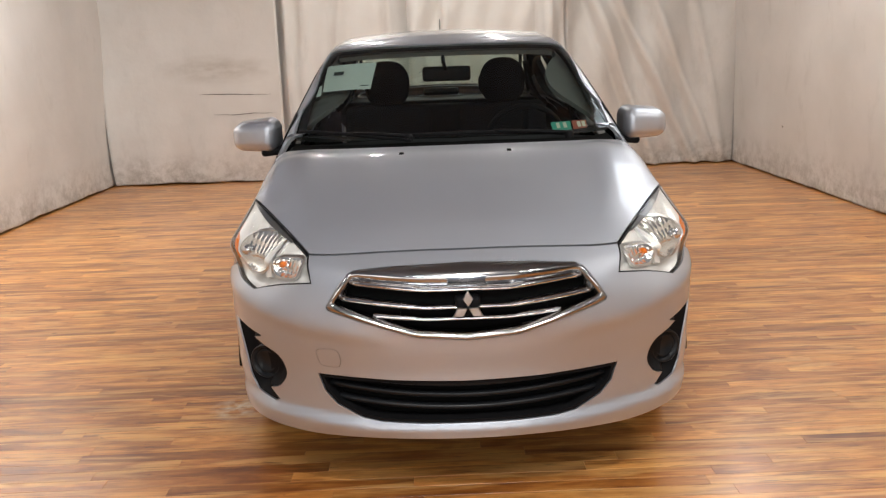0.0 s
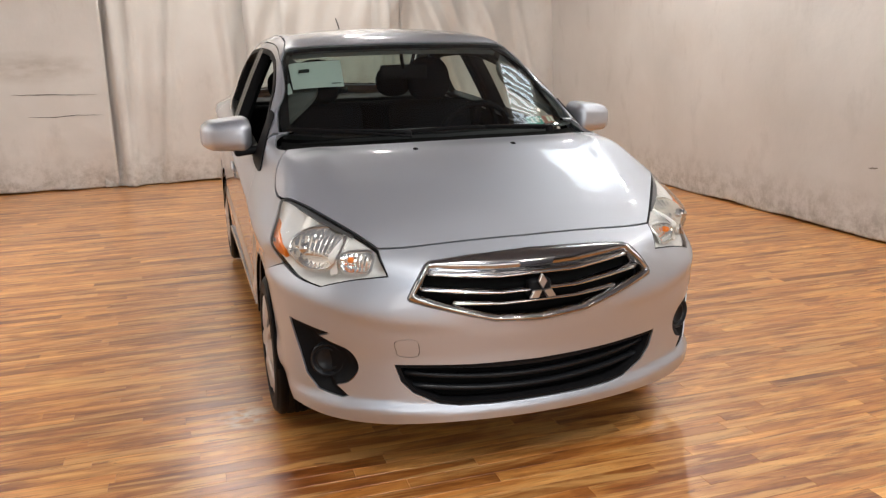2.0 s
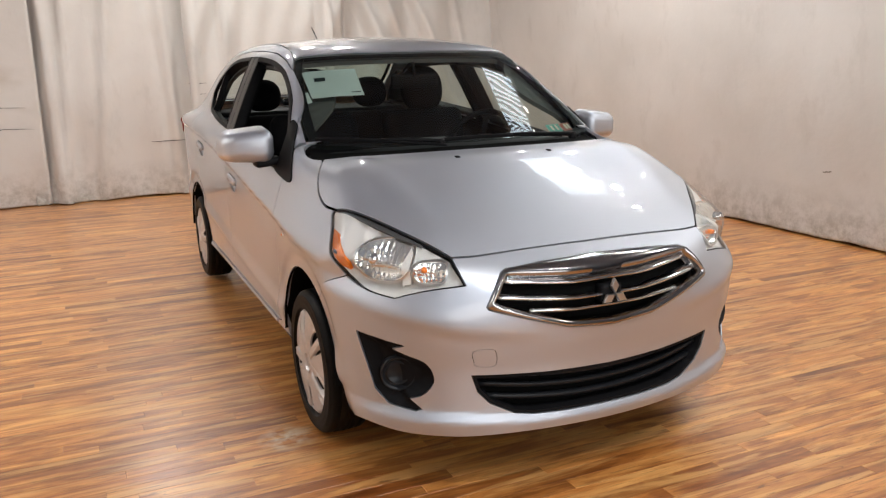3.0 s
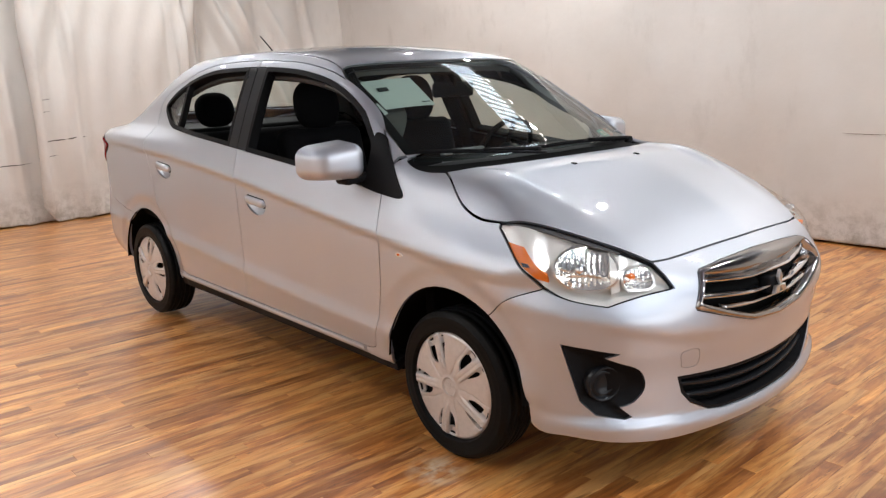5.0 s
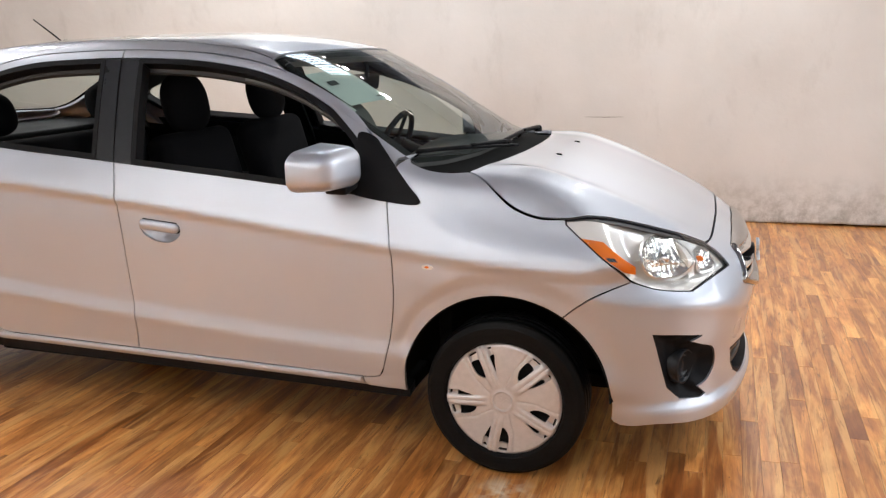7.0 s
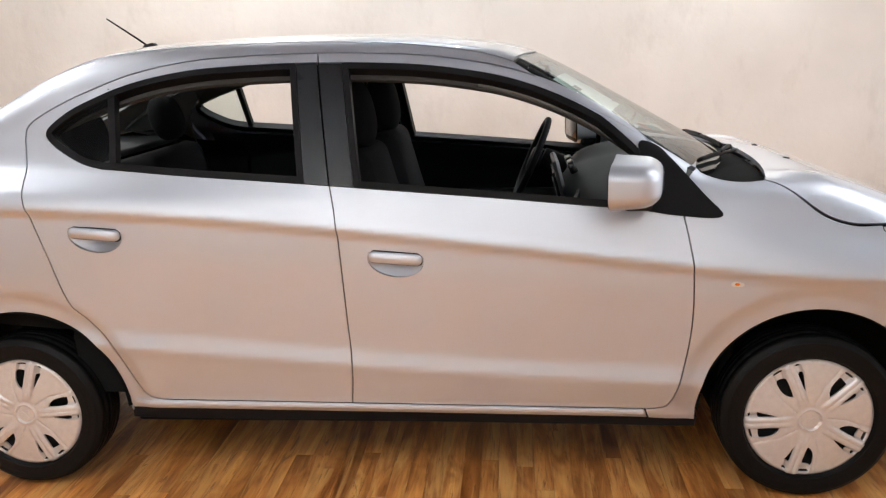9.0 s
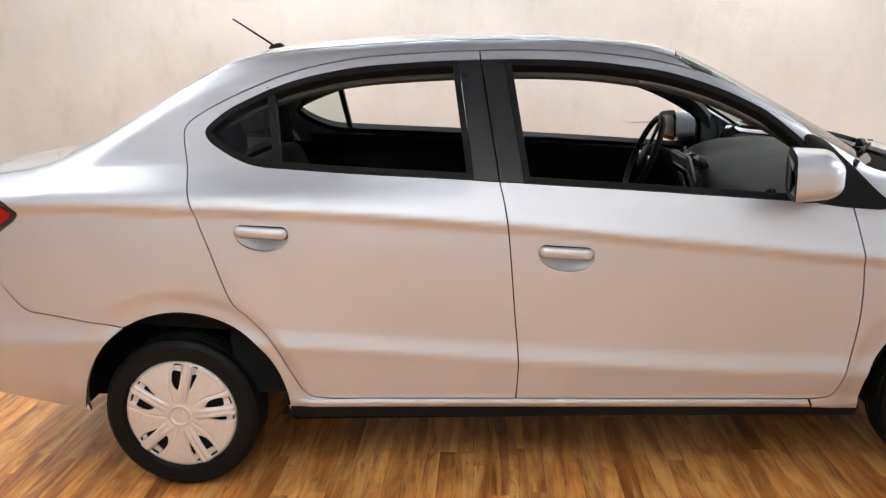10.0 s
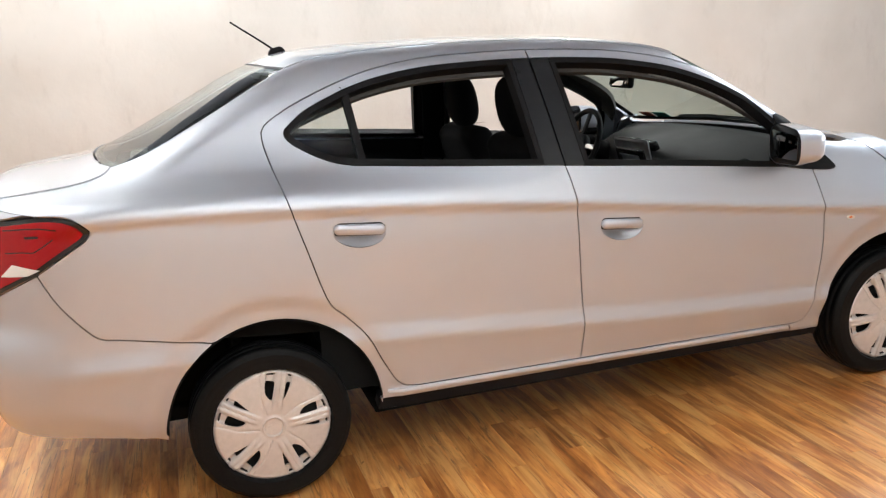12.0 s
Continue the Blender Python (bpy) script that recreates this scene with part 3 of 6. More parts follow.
# centre line from the hood over the roof to the boot lid
Z_TOP = curve([(0.0, 0.66), (0.10, 0.715), (0.20, 0.773), (0.30, 0.824), (0.45, 0.888), (0.60, 0.945), (0.763, 0.997), (0.90, 1.016), (0.98, 1.032), (1.10, 1.100), (1.30, 1.217), (1.62, 1.392), (1.68, 1.417),
               (1.85, 1.452), (2.15, 1.480), (2.50, 1.488), (2.85, 1.482), (3.12, 1.462), (3.28, 1.418), (3.55, 1.285), (3.80, 1.160),
               (3.92, 1.118), (4.10, 1.095), (4.22, 1.078), (4.3, 1.05)], 0.025)
BOW = curve([(0.0, 0.10), (0.85, 0.10), (1.08, 0.36), (1.7, 0.25), (2.4, 0.0), (3.0, -0.15), (3.8, -0.25), (4.3, -0.3)], 0.05)
CROWN = curve([(0.0, 0.02), (0.8, 0.02), (1.1, 0.02), (1.6, 0.05), (2.0, 0.11), (2.8, 0.12), (3.3, 0.10), (3.9, 0.06), (4.3, 0.06)], 0.1)
ROUND = curve([(0.0, 0.05), (0.7, 0.08), (0.95, 0.06), (1.3, 0.035), (1.7, 0.05), (2.0, 0.07), (3.0, 0.07), (3.6, 0.06), (3.9, 0.07), (4.3, 0.06)], 0.08)
# nose and tail, from the ground up
NOSE = curve([(0.10, 0.15), (0.16, 0.105), (0.20, 0.078), (0.25, 0.066), (0.30, 0.068), (0.40, 0.066), (0.50, 0.052), (0.58, 0.046), (0.66, 0.048), (0.69, 0.060),
              (0.72, 0.095), (0.75, 0.150), (0.772, 0.197), (0.80, 0.255), (1.0, 0.65)], 0.012)
NOSE_BOW = curve([(0.1, 0.32), (0.60, 0.30), (0.66, 0.38), (0.69, 0.44), (0.73, 0.26), (0.77, 0.12), (0.85, 0.1), (1.0, 0.1)], 0.02)
TAIL = curve([(0.15, 4.22), (0.22, 4.25), (0.35, 4.29), (0.50, 4.30), (0.62, 4.285), (0.68, 4.255), (0.85, 4.25), (1.00, 4.245), (1.06, 4.225), (1.15, 4.12)], 0.015)
AXLE_F, AXLE_R, HUB_Z = 0.83, 3.38, 0.272
ARCH_F, ARCH_R, ARCH_RAD = 0.828, 3.356, 0.346


def side_x(y, z):
    w, zl, zc, zb, xb = WIDE(y), Z_LOW(y), Z_CREASE(y), Z_BELT(y), X_BELT(y)
    zb = np.maximum(zb, zc + 0.05)
    one = np.ones_like(w)
    zs = np.stack([0.10 * one, 0.25 * one, 0.31 * one, zl - 0.030, zl, zl + 0.022, zl + 0.065, (zl + zc) / 2 + 0.03, zc - 0.095, zc - 0.026, zc, zc + 0.035, zb, zb + 0.20, zb + 0.39, zb + 0.80], -1)
    xs = np.stack([w - 0.090, w - 0.036, w - 0.019, w - 0.0045, w + 0.0008, w - 0.003, w - 0.009, w - 0.0072, w - 0.0055, w - 0.006, w + 0.003, w - 0.008, xb, xb - 0.090, xb - 0.188, xb - 0.41], -1)
    m = pchip_slopes(zs, xs)
    k = np.clip((z[..., None] > zs).sum(-1) - 1, 0, zs.shape[-1] - 2)[..., None]
    pick = lambda a, j: np.take_along_axis(a, j, -1)[..., 0]
    x = hermite(pick(zs, k), pick(zs, k + 1), pick(xs, k), pick(xs, k + 1), pick(m, k), pick(m, k + 1), z)
    for cy in (ARCH_F, ARCH_R):
        r = np.hypot(y - cy, z - 0.288)
        turn = np.clip((0.425 - r) / 0.05, 0, 1)
        x = x + (0.003 - 0.009 * turn * turn * (3 - 2 * turn)) * np.clip((z - 0.15) / 0.2, 0, 1) * np.exp(-(np.clip(r - 0.42, 0, None) / 0.12) ** 2)
    # rounded ledge below the doors
    along = np.clip((y - 1.12) / 0.12, 0, 1) * np.clip((3.03 - y) / 0.08, 0, 1)
    zf = 0.300 + 0.0157 * (y - 1.33)
    return x + 0.010 * along * np.exp(-((z - zf + 0.016) / 0.011) ** 2)


def top_z(x, y):
    yy = y - BOW(y) * x * x
    ridge = 0.009 * np.exp(-((x - 0.50 - 0.10 * (y - 0.3)) / 0.055) ** 2) * np.clip((y - 0.22) / 0.1, 0, 1) * np.clip((0.97 - y) / 0.12, 0, 1)
    return Z_TOP(yy) - CROWN(y) * x * x + ridge


def nose_y(x, z):
    return NOSE(z) + NOSE_BOW(z) * x * x + 1.3 * x ** 8


def tail_y(x, z):
    return TAIL(z) - 0.22 * x * x - 1.2 * x ** 8


def smax(a, b, k):
    h = np.clip(1 - np.abs(a - b) / k, 0, None)
    return np.maximum(a, b) + 0.25 * k * h * h


def body(x, y, z):
    a = np.abs(x)
    f = smax(a - side_x(y, z), z - top_z(a, y), ROUND(y))
    f = smax(f, nose_y(a, z) - y, 0.05)
    return smax(f, y - tail_y(a, z), 0.06)


def normals(p):
    e = 0.009
    n = np.stack([body(*(p + d).T) - body(*(p - d).T) for d in np.eye(3) * e], -1)
    return n / np.maximum(np.linalg.norm(n, axis=1, keepdims=True), 1e-9)


def solve(at, far, near):
    """Where the rays at(t) come in through the body, between t = far (outside) and near (inside)."""
    lo, hi = far + 0 * near, near + 0 * far
    for _ in range(26):
        mid = (lo + hi) / 2
        out = body(*at(mid).T) > 0
        lo, hi = np.where(out, mid, lo), np.where(out, hi, mid)
    return at((lo + hi) / 2)


NOSE_AXIS, TAIL_AXIS, ARC = 0.90, 3.40, 0.8


def cast_side(q):
    one = np.ones(len(q))
    return solve(lambda t: np.stack([-t, q[:, 0], q[:, 1]], -1), 1.1 * one, 0.0 * one)


def cast_top(q):
    one = np.ones(len(q))
    return solve(lambda t: np.stack([q[:, 0], q[:, 1], t], -1), 1.8 * one, 0.45 * one)


def cast_nose(q):
    one, a = np.ones(len(q)), q[:, 0] / ARC
    return solve(lambda t: np.stack([t * np.sin(a), NOSE_AXIS - t * np.cos(a), q[:, 1]], -1), 1.3 * one, 0.0 * one)


def cast_tail(q):
    one, a = np.ones(len(q)), q[:, 0] / ARC
    return solve(lambda t: np.stack([t * np.sin(a), TAIL_AXIS + t * np.cos(a), q[:, 1]], -1), 1.3 * one, 0.0 * one)


CAST = {"side": cast_side, "top": cast_top, "nose": cast_nose, "tail": cast_tail}


def flat(p, view):
    """Places on the body as seen in a view: side (y, z), top (x, y), nose and tail (arc, z)."""
    p = np.atleast_2d(np.array(p, float))
    if view == "side":
        return p[:, 1:3]
    if view == "top":
        return p[:, :2]
    if view == "nose":
        return np.stack([ARC * np.arctan2(p[:, 0], NOSE_AXIS - p[:, 1]), p[:, 2]], -1)
    return np.stack([ARC * np.arctan2(p[:, 0], p[:, 1] - TAIL_AXIS), p[:, 2]], -1)


def spline(pts, step=0.012, closed=False):
    """A smooth line through points, evenly divided."""
    p = np.array(pts, float)
    n = len(p)
    out = []
    for i in range(n if closed else n - 1):
        a, b, c, d = (p[(i + j) % n] if closed else p[min(max(i + j, 0), n - 1)] for j in (-1, 0, 1, 2))
        k = max(2, int(np.linalg.norm(c - b) / step))
        t = (np.arange(k) / k)[:, None]
        out.append(0.5 * (2 * b + (c - a) * t + (2 * a - 5 * b + 4 * c - d) * t ** 2 + (3 * b - 3 * c + d - a) * t ** 3))
    if not closed:
        out.append(p[-1:])
    return np.concatenate(out)


def line(*pts, step=0.015):
    p = np.array(pts, float)
    out = []
    for b, c in zip(p[:-1], p[1:]):
        k = max(1, int(np.linalg.norm(c - b) / step))
        out.append(b + (c - b) * (np.arange(k) / k)[:, None])
    out.append(p[-1:])
    return np.concatenate(out)


def chain(*lines):
    """Lines joined end to end into one outline, doubles removed."""
    p = np.concatenate([np.atleast_2d(q) for q in lines])
    keep = np.linalg.norm(p - np.roll(p, 1, 0), axis=1) > 0.0015
    return p[keep]


def area(p):
    q = np.roll(p, -1, 0)
    return 0.5 * np.sum(p[:, 0] * q[:, 1] - q[:, 0] * p[:, 1])


def inset(p, d):
    """The outline moved inwards by d."""
    if area(p) < 0:
        p = p[::-1]
    e = np.roll(p, -1, 0) - p
    n = np.stack([-e[:, 1], e[:, 0]], -1) / np.linalg.norm(e, axis=1, keepdims=True)
    m = n + np.roll(n, 1, 0)
    m /= np.maximum((m * m).sum(1, keepdims=True) / 2, 0.5)
    return p + m * d


def within(q, p):
    x, y = q[:, 0][:, None], q[:, 1][:, None]
    a, b = p, np.roll(p, -1, 0)
    up = (a[:, 1] > y) != (b[:, 1] > y)
    dy = np.where(np.abs(b[:, 1] - a[:, 1]) < 1e-12, 1e-12, b[:, 1] - a[:, 1])
    return (up & (x < (b[:, 0] - a[:, 0]) * (y - a[:, 1]) / dy + a[:, 0])).sum(1) % 2 == 1


def fill(outline, holes, h):
    """Triangles over an outline with holes, with an even grid of points inside."""
    rings = [outline] + list(holes)
    verts, edges = [], []
    for r in rings:
        k = len(verts)
        verts += [tuple(v) for v in r]
        edges += [(k + i, k + (i + 1) % len(r)) for i in range(len(r))]
    lo, hi = outline.min(0), outline.max(0)
    gx, gy = np.meshgrid(np.arange(lo[0] + h * 0.4, hi[0], h), np.arange(lo[1] + h * 0.4, hi[1], h))
    gx = gx + (np.arange(gx.shape[0])[:, None] % 2) * h * 0.5
    g = np.stack([gx.ravel(), gy.ravel()], -1)
    g = g[within(g, outline)]
    for r in holes:
        g = g[~within(g, r)]
    edge = np.array(verts)
    if len(g):
        d = np.concatenate([np.min(np.hypot(c[:, None, 0] - edge[None, :, 0], c[:, None, 1] - edge[None, :, 1]), 1) for c in np.array_split(g, max(1, len(g) // 1500))])
        g = g[d > h * 0.45]
    pts = [Vector(v) for v in verts] + [Vector(v) for v in g]
    co, _, tris, *_ = delaunay_2d_cdt(pts, edges, [], 0, 1e-7)
    co = np.array([tuple(v) for v in co])
    tris = np.array([t for t in tris if len(t) == 3])
    mid = co[tris].mean(1)
    ok = within(mid, outline)
    for r in holes:
        ok &= ~within(mid, r)
    return co, tris[ok]


def mesh_of(name, co, tris, nor=None):
    me = bpy.data.meshes.new(name)
    me.from_pydata([tuple(v) for v in co], [], [tuple(int(i) for i in t) for t in tris])
    me.update()
    me.polygons.foreach_set("use_smooth", [True] * len(me.polygons))
    if nor is not None:
        me.normals_split_custom_set_from_vertices([tuple(n) for n in nor])
    return me


def skin(name, view, outline, holes=(), gap=0.002, h=0.028, depth=0.014, off=0.0, flip=False, dent=None):
    """A panel of the body: the outline seen in a view, laid on the body surface, with its edges turned in. dent(p, q): an extra lift along the normal."""
    outline = inset(outline, gap)
    holes = [inset(r, -gap) for r in holes]
    q, tris = fill(outline, holes, h)
    p = CAST[view](q)
    n = normals(p)
    lift = off + (dent(p, q) if dent else 0.0) * np.ones(len(p))
    p = p + n * lift[:, None]
    a, b, c = p[tris[:, 0]], p[tris[:, 1]], p[tris[:, 2]]
    wrong = np.einsum("ij,ij->i", np.cross(b - a, c - a), n[tris[:, 0]]) < 0
    tris[wrong] = tris[wrong][:, ::-1]
    if dent:
        fn = np.zeros_like(p)
        a, b, c = p[tris[:, 0]], p[tris[:, 1]], p[tris[:, 2]]
        k = np.cross(b - a, c - a)
        for j in range(3):
            np.add.at(fn, tris[:, j], k)
        n = fn / np.maximum(np.linalg.norm(fn, axis=1, keepdims=True), 1e-12)
    if depth > 0:
        parts_co, parts_n, parts_t, base = [p], [n], [tris], len(p)
        for r in [outline] + holes:
            o = CAST[view](r)
            on = normals(o)
            lift = off + (dent(o, r) if dent else 0.0) * np.ones(len(o))
            o = o + on * lift[:, None]
            i = o - on * depth
            m = len(o)
            t = np.roll(o, -1, 0) - o
            sn = np.cross(t, on)
            sn /= np.maximum(np.linalg.norm(sn, axis=1, keepdims=True), 1e-9)
            j = np.arange(m)
            k = (j + 1) % m
            f = np.concatenate([np.stack([base + j, base + m + j, base + k], -1), np.stack([base + k, base + m + j, base + m + k], -1)])
            parts_co += [o, i]
            parts_n += [sn, sn]
            parts_t.append(f)
            base += 2 * m
        p, n, tris = np.concatenate(parts_co), np.concatenate(parts_n), np.concatenate(parts_t)
    if flip:
        p, n, tris = p * (-1, 1, 1), n * (-1, 1, 1), tris[:, ::-1]
    return mesh_of(name, p, tris, n)


def panel(name, view, outline, parent, material, label="", both=True, **how):
    """A panel on the car's right side and, mirrored, on its left; or one alone across the middle."""
    made = []
    for flip in ((False, True) if both else (False,)):
        ob = new(name, skin(name, view, outline, flip=flip, **how))
        ob.data.materials.append(material)
        ob.parent = parent[1 if flip else 0] if isinstance(parent, (list, tuple)) else parent
        if label:
            ob["label"] = label
        made.append(ob)
    return made if both else made[0]

# ---------------------------------------------------------------- car: outlines shared by neighbouring panels
def on(view, pts):
    """Points of one view laid on the body."""
    return CAST[view](np.array(pts, float))


def mirrored(half):
    """A half outline, from the middle to the middle at the car's right, made whole."""
    h = np.array(half, float)
    other = h[::-1] * (-1, 1)
    keep = np.abs(other[:, 0]) > 1e-4
    return chain(h, other[keep])


# side view lines (y, z)
RAIL = spline([(1.250, 1.040), (1.275, 1.083), (1.39, 1.186), (1.56, 1.286), (1.735, 1.353), (1.91, 1.389), (2.085, 1.409), (2.35, 1.420), (2.62, 1.417),
               (2.80, 1.404), (2.98, 1.368), (3.17, 1.298), (3.285, 1.238), (3.312, 1.205)])
DOOR_BACK = spline([(3.312, 1.205), (3.308, 1.150), (3.268, 1.000), (3.222, 0.843), (3.168, 0.668), (3.115, 0.607), (3.048, 0.529), (3.000, 0.430), (2.955, 0.352), (2.915, 0.330), (2.86, 0.324)])
DOOR_FOOT = line((2.86, 0.324), (1.33, 0.300))
DOOR_FRONT = spline([(1.33, 0.300), (1.285, 0.305), (1.255, 0.325), (1.222, 0.427), (1.199, 0.576), (1.199, 0.740), (1.214, 0.850), (1.226, 0.912), (1.250, 1.040)])
SPLIT_LOW = spline([(2.298, 1.021), (2.276, 0.890), (2.260, 0.600), (2.252, 0.445), (2.262, 0.3147)])
SPLIT_HIGH = line((2.352, 1.419), (2.298, 1.021))
rail_at = lambda y: np.interp(y, RAIL[:, 0], RAIL[:, 1])
BELT = lambda ya, yb: np.stack([np.linspace(ya, yb, max(3, int(abs(yb - ya) / 0.015))), Z_BELT(np.linspace(ya, yb, max(3, int(abs(yb - ya) / 0.015))))], -1)
FRAME_W = 0.030
WIN_TOP_F = np.array([(y, z - FRAME_W) for y, z in RAIL if 1.45 < y < 2.33])
WIN_TOP_R = np.array([(y, z - FRAME_W) for y, z in RAIL if 2.36 < y < 3.05])
WIN_BACK = spline([WIN_TOP_R[-1], (3.15, 1.272), (3.213, 1.231), (3.242, 1.198), (3.220, 1.163), (3.15, 1.120), (3.09, 1.096), (3.04, 1.086)])
WIN_FRONT = spline([(1.330, 0.934), (1.325, 0.99), (1.340, 1.085), (1.40, 1.150), tuple(WIN_TOP_F[0])])


def arch(cy, a0, a1, rad=ARCH_RAD, n=46):
    a = np.radians(np.linspace(a0, a1, n))
    return np.stack([cy + rad * np.cos(a), 0.284 + rad * np.sin(a)], -1)


# top view lines (x, y), on the car's right (x below 0)
HOOD_FRONT = spline([(0.0, 0.203), (-0.25, 0.208), (-0.40, 0.214), (-0.484, 0.228)])
HOOD_LAMP = spline([(-0.484, 0.228), (-0.535, 0.300), (-0.605, 0.405), (-0.675, 0.515), (-0.718, 0.600), (-0.728, 0.640)])
HOOD_SIDE = spline([(-0.728, 0.640), (-0.734, 0.720), (-0.728, 0.805), (-0.710, 0.870), (-0.675, 0.935), (-0.655, 0.972)])
HOOD_BACK = spline([(-0.655, 0.972), (-0.60, 0.955), (-0.40, 0.915), (-0.20, 0.893), (0.0, 0.886)])
GLASS_BASE = spline([(0.0, 0.985), (-0.30, 1.012), (-0.52, 1.075), (-0.655, 1.150)])
GLASS_SIDE = spline([(-0.655, 1.150), (-0.650, 1.25), (-0.628, 1.42), (-0.596, 1.60), (-0.548, 1.728)])
GLASS_TOP = spline([(-0.548, 1.728), (-0.38, 1.690), (-0.20, 1.655), (0.0, 1.640)])
ROOF_SIDE = spline([(-0.548, 1.728), (-0.520, 1.90), (-0.503, 2.20), (-0.498, 2.50), (-0.500, 2.80), (-0.505, 3.02), (-0.508, 3.205)])
REAR_TOP = spline([(-0.508, 3.205), (-0.35, 3.245), (-0.15, 3.268), (0.0, 3.272)])
REAR_SIDE = spline([(-0.508, 3.205), (-0.545, 3.31), (-0.562, 3.45), (-0.570, 3.60), (-0.560, 3.70), (-0.520, 3.775)])
REAR_BASE = spline([(-0.520, 3.775), (-0.40, 3.815), (-0.20, 3.845), (0.0, 3.852)])
LID_SIDE = spline([(-0.520, 3.775), (-0.575, 3.80), (-0.600, 3.90), (-0.590, 4.02), (-0.560, 4.12), (-0.540, 4.165)])
LID_BACK = spline([(-0.540, 4.165), (-0.35, 4.20), (0.0, 4.215)])

# nose and tail lines (arc, z)
lamp_inner = flat([(-0.478, 0.205, 0.750), (-0.480, 0.180, 0.722), (-0.470, 0.157, 0.688)], "nose")
lamp_low = flat([(-0.470, 0.157, 0.688), (-0.560, 0.195, 0.677), (-0.625, 0.230, 0.662), (-0.665, 0.258, 0.648)], "nose")
lamp_out = flat([(-0.665, 0.258, 0.648), (-0.728, 0.355, 0.664), (-0.757, 0.435, 0.692)], "nose")
lamp_back = flat([(-0.757, 0.435, 0.692), (-0.780, 0.500, 0.750), (-0.772, 0.565, 0.803), (-0.748, 0.640, 0.862)], "nose")
HL_TOP = flat(on("top", HOOD_LAMP), "nose")
HL_IN = spline(np.concatenate([HL_TOP[:1], lamp_inner[1:]]))
HL_LOW, HL_OUT, HL_BACK = spline(lamp_low), spline(lamp_out), spline(lamp_back)
HL_BACK[-1] = HL_TOP[-1]
GAP_F = on("side", spline([tuple(on("nose", [HL_OUT[-1]])[0][1:]), (0.548, 0.644), (0.636, 0.573)]))

CAR = tagged(new("car"), "silver four-door saloon car parked on the wood floor", "car")

# ---------------------------------------------------------------- car: outer panels
def hood_ridge(p, q):
    """The raised middle of the hood, with a soft crease down either side."""
    d = np.abs(q[:, 0]) - (0.417 + (q[:, 1] - 0.236) * 0.374)
    d = 0.006 * np.logaddexp(0, d / 0.006)
    return 0.0070 * np.clip(1 - d / 0.125, 0, 1) * np.clip((q[:, 1] - 0.21) / 0.12, 0, 1) * np.clip((0.886 - q[:, 1]) / 0.12, 0, 1)


hood = panel("hood", "top", mirrored(chain(HOOD_FRONT, HOOD_LAMP, HOOD_SIDE, HOOD_BACK)), CAR, PAINT, both=False, h=0.017, gap=0.0034, dent=hood_ridge)
roof = panel("roof", "top", mirrored(chain(GLASS_TOP[::-1], ROOF_SIDE, REAR_TOP)), CAR, PAINT, both=False)
windscreen = panel("windscreen", "top", mirrored(chain(GLASS_BASE, GLASS_SIDE, GLASS_TOP)), CAR, WINDSCREEN, "laminated glass windscreen with a faint green tint", both=False, off=-0.004, depth=0.004, gap=0.003)
rear_window = panel("rear_window", "top", mirrored(chain(REAR_TOP[::-1], REAR_SIDE, REAR_BASE)), CAR, GLASS, "sloping rear window glass", both=False, off=-0.004, depth=0.004, gap=0.003)
boot_lid = panel("boot_lid", "top", mirrored(chain(REAR_BASE[::-1], LID_SIDE, LID_BACK)), CAR, PAINT, both=False)
for pane in (windscreen, rear_window):
    pane.visible_shadow = False
cowl = panel("cowl", "top", mirrored(chain(HOOD_BACK[::-1], spline([(-0.655, 0.972), (-0.668, 1.06), (-0.655, 1.150)]), GLASS_BASE[::-1])), CAR, CAVITY, "black plastic cowl below the windscreen", both=False, off=-0.026, depth=0.02, gap=-0.006)

# black ceramic edge behind the glass
def band(outline, width):
    return outline, [inset(outline, width)]


ws_line = mirrored(chain(GLASS_BASE, GLASS_SIDE, GLASS_TOP))
panel("glass_border", "top", inset(ws_line, 0.004), windscreen, BLACK, "black printed border of the glass", both=False, off=-0.010, depth=0.0, holes=[inset(ws_line, 0.046)])
rw_line = mirrored(chain(REAR_TOP[::-1], REAR_SIDE, REAR_BASE))
panel("glass_border", "top", inset(rw_line, 0.004), rear_window, GLOSS_BLACK, "black printed border of the glass", both=False, off=-0.010, depth=0.0, holes=[inset(rw_line, 0.030)])

# front wing
wing_top = flat(on("top", HOOD_SIDE), "side")
wing_line = chain(flat(on("nose", HL_BACK), "side"), wing_top, flat(on("top", spline([(-0.655, 0.972), (-0.676, 1.03), (-0.682, 1.10), (-0.672, 1.165)])), "side")[1:], spline([(1.175, 1.045), (1.20, 1.030), (1.215, 1.0), (1.2245, 0.912)]),
                  DOOR_FRONT[::-1][np.searchsorted(-DOOR_FRONT[::-1][:, 1], -0.905):], line((1.33, 0.300), (1.316, 0.264), (1.172, 0.258)),
                  arch(ARCH_F, -4, 123.2)[1:], flat(GAP_F, "side")[::-1])
panel("front_wing", "side", wing_line, CAR, PAINT, h=0.018)

# doors
front_line = chain(DOOR_FRONT, RAIL[(RAIL[:, 0] > 1.25) & (RAIL[:, 0] < 2.351)], line((2.352, 1.419), (2.348, 1.389)), WIN_TOP_F[::-1], WIN_FRONT[::-1], BELT(1.34, 2.297), SPLIT_LOW, line((2.262, 0.3147), (1.33, 0.300)))
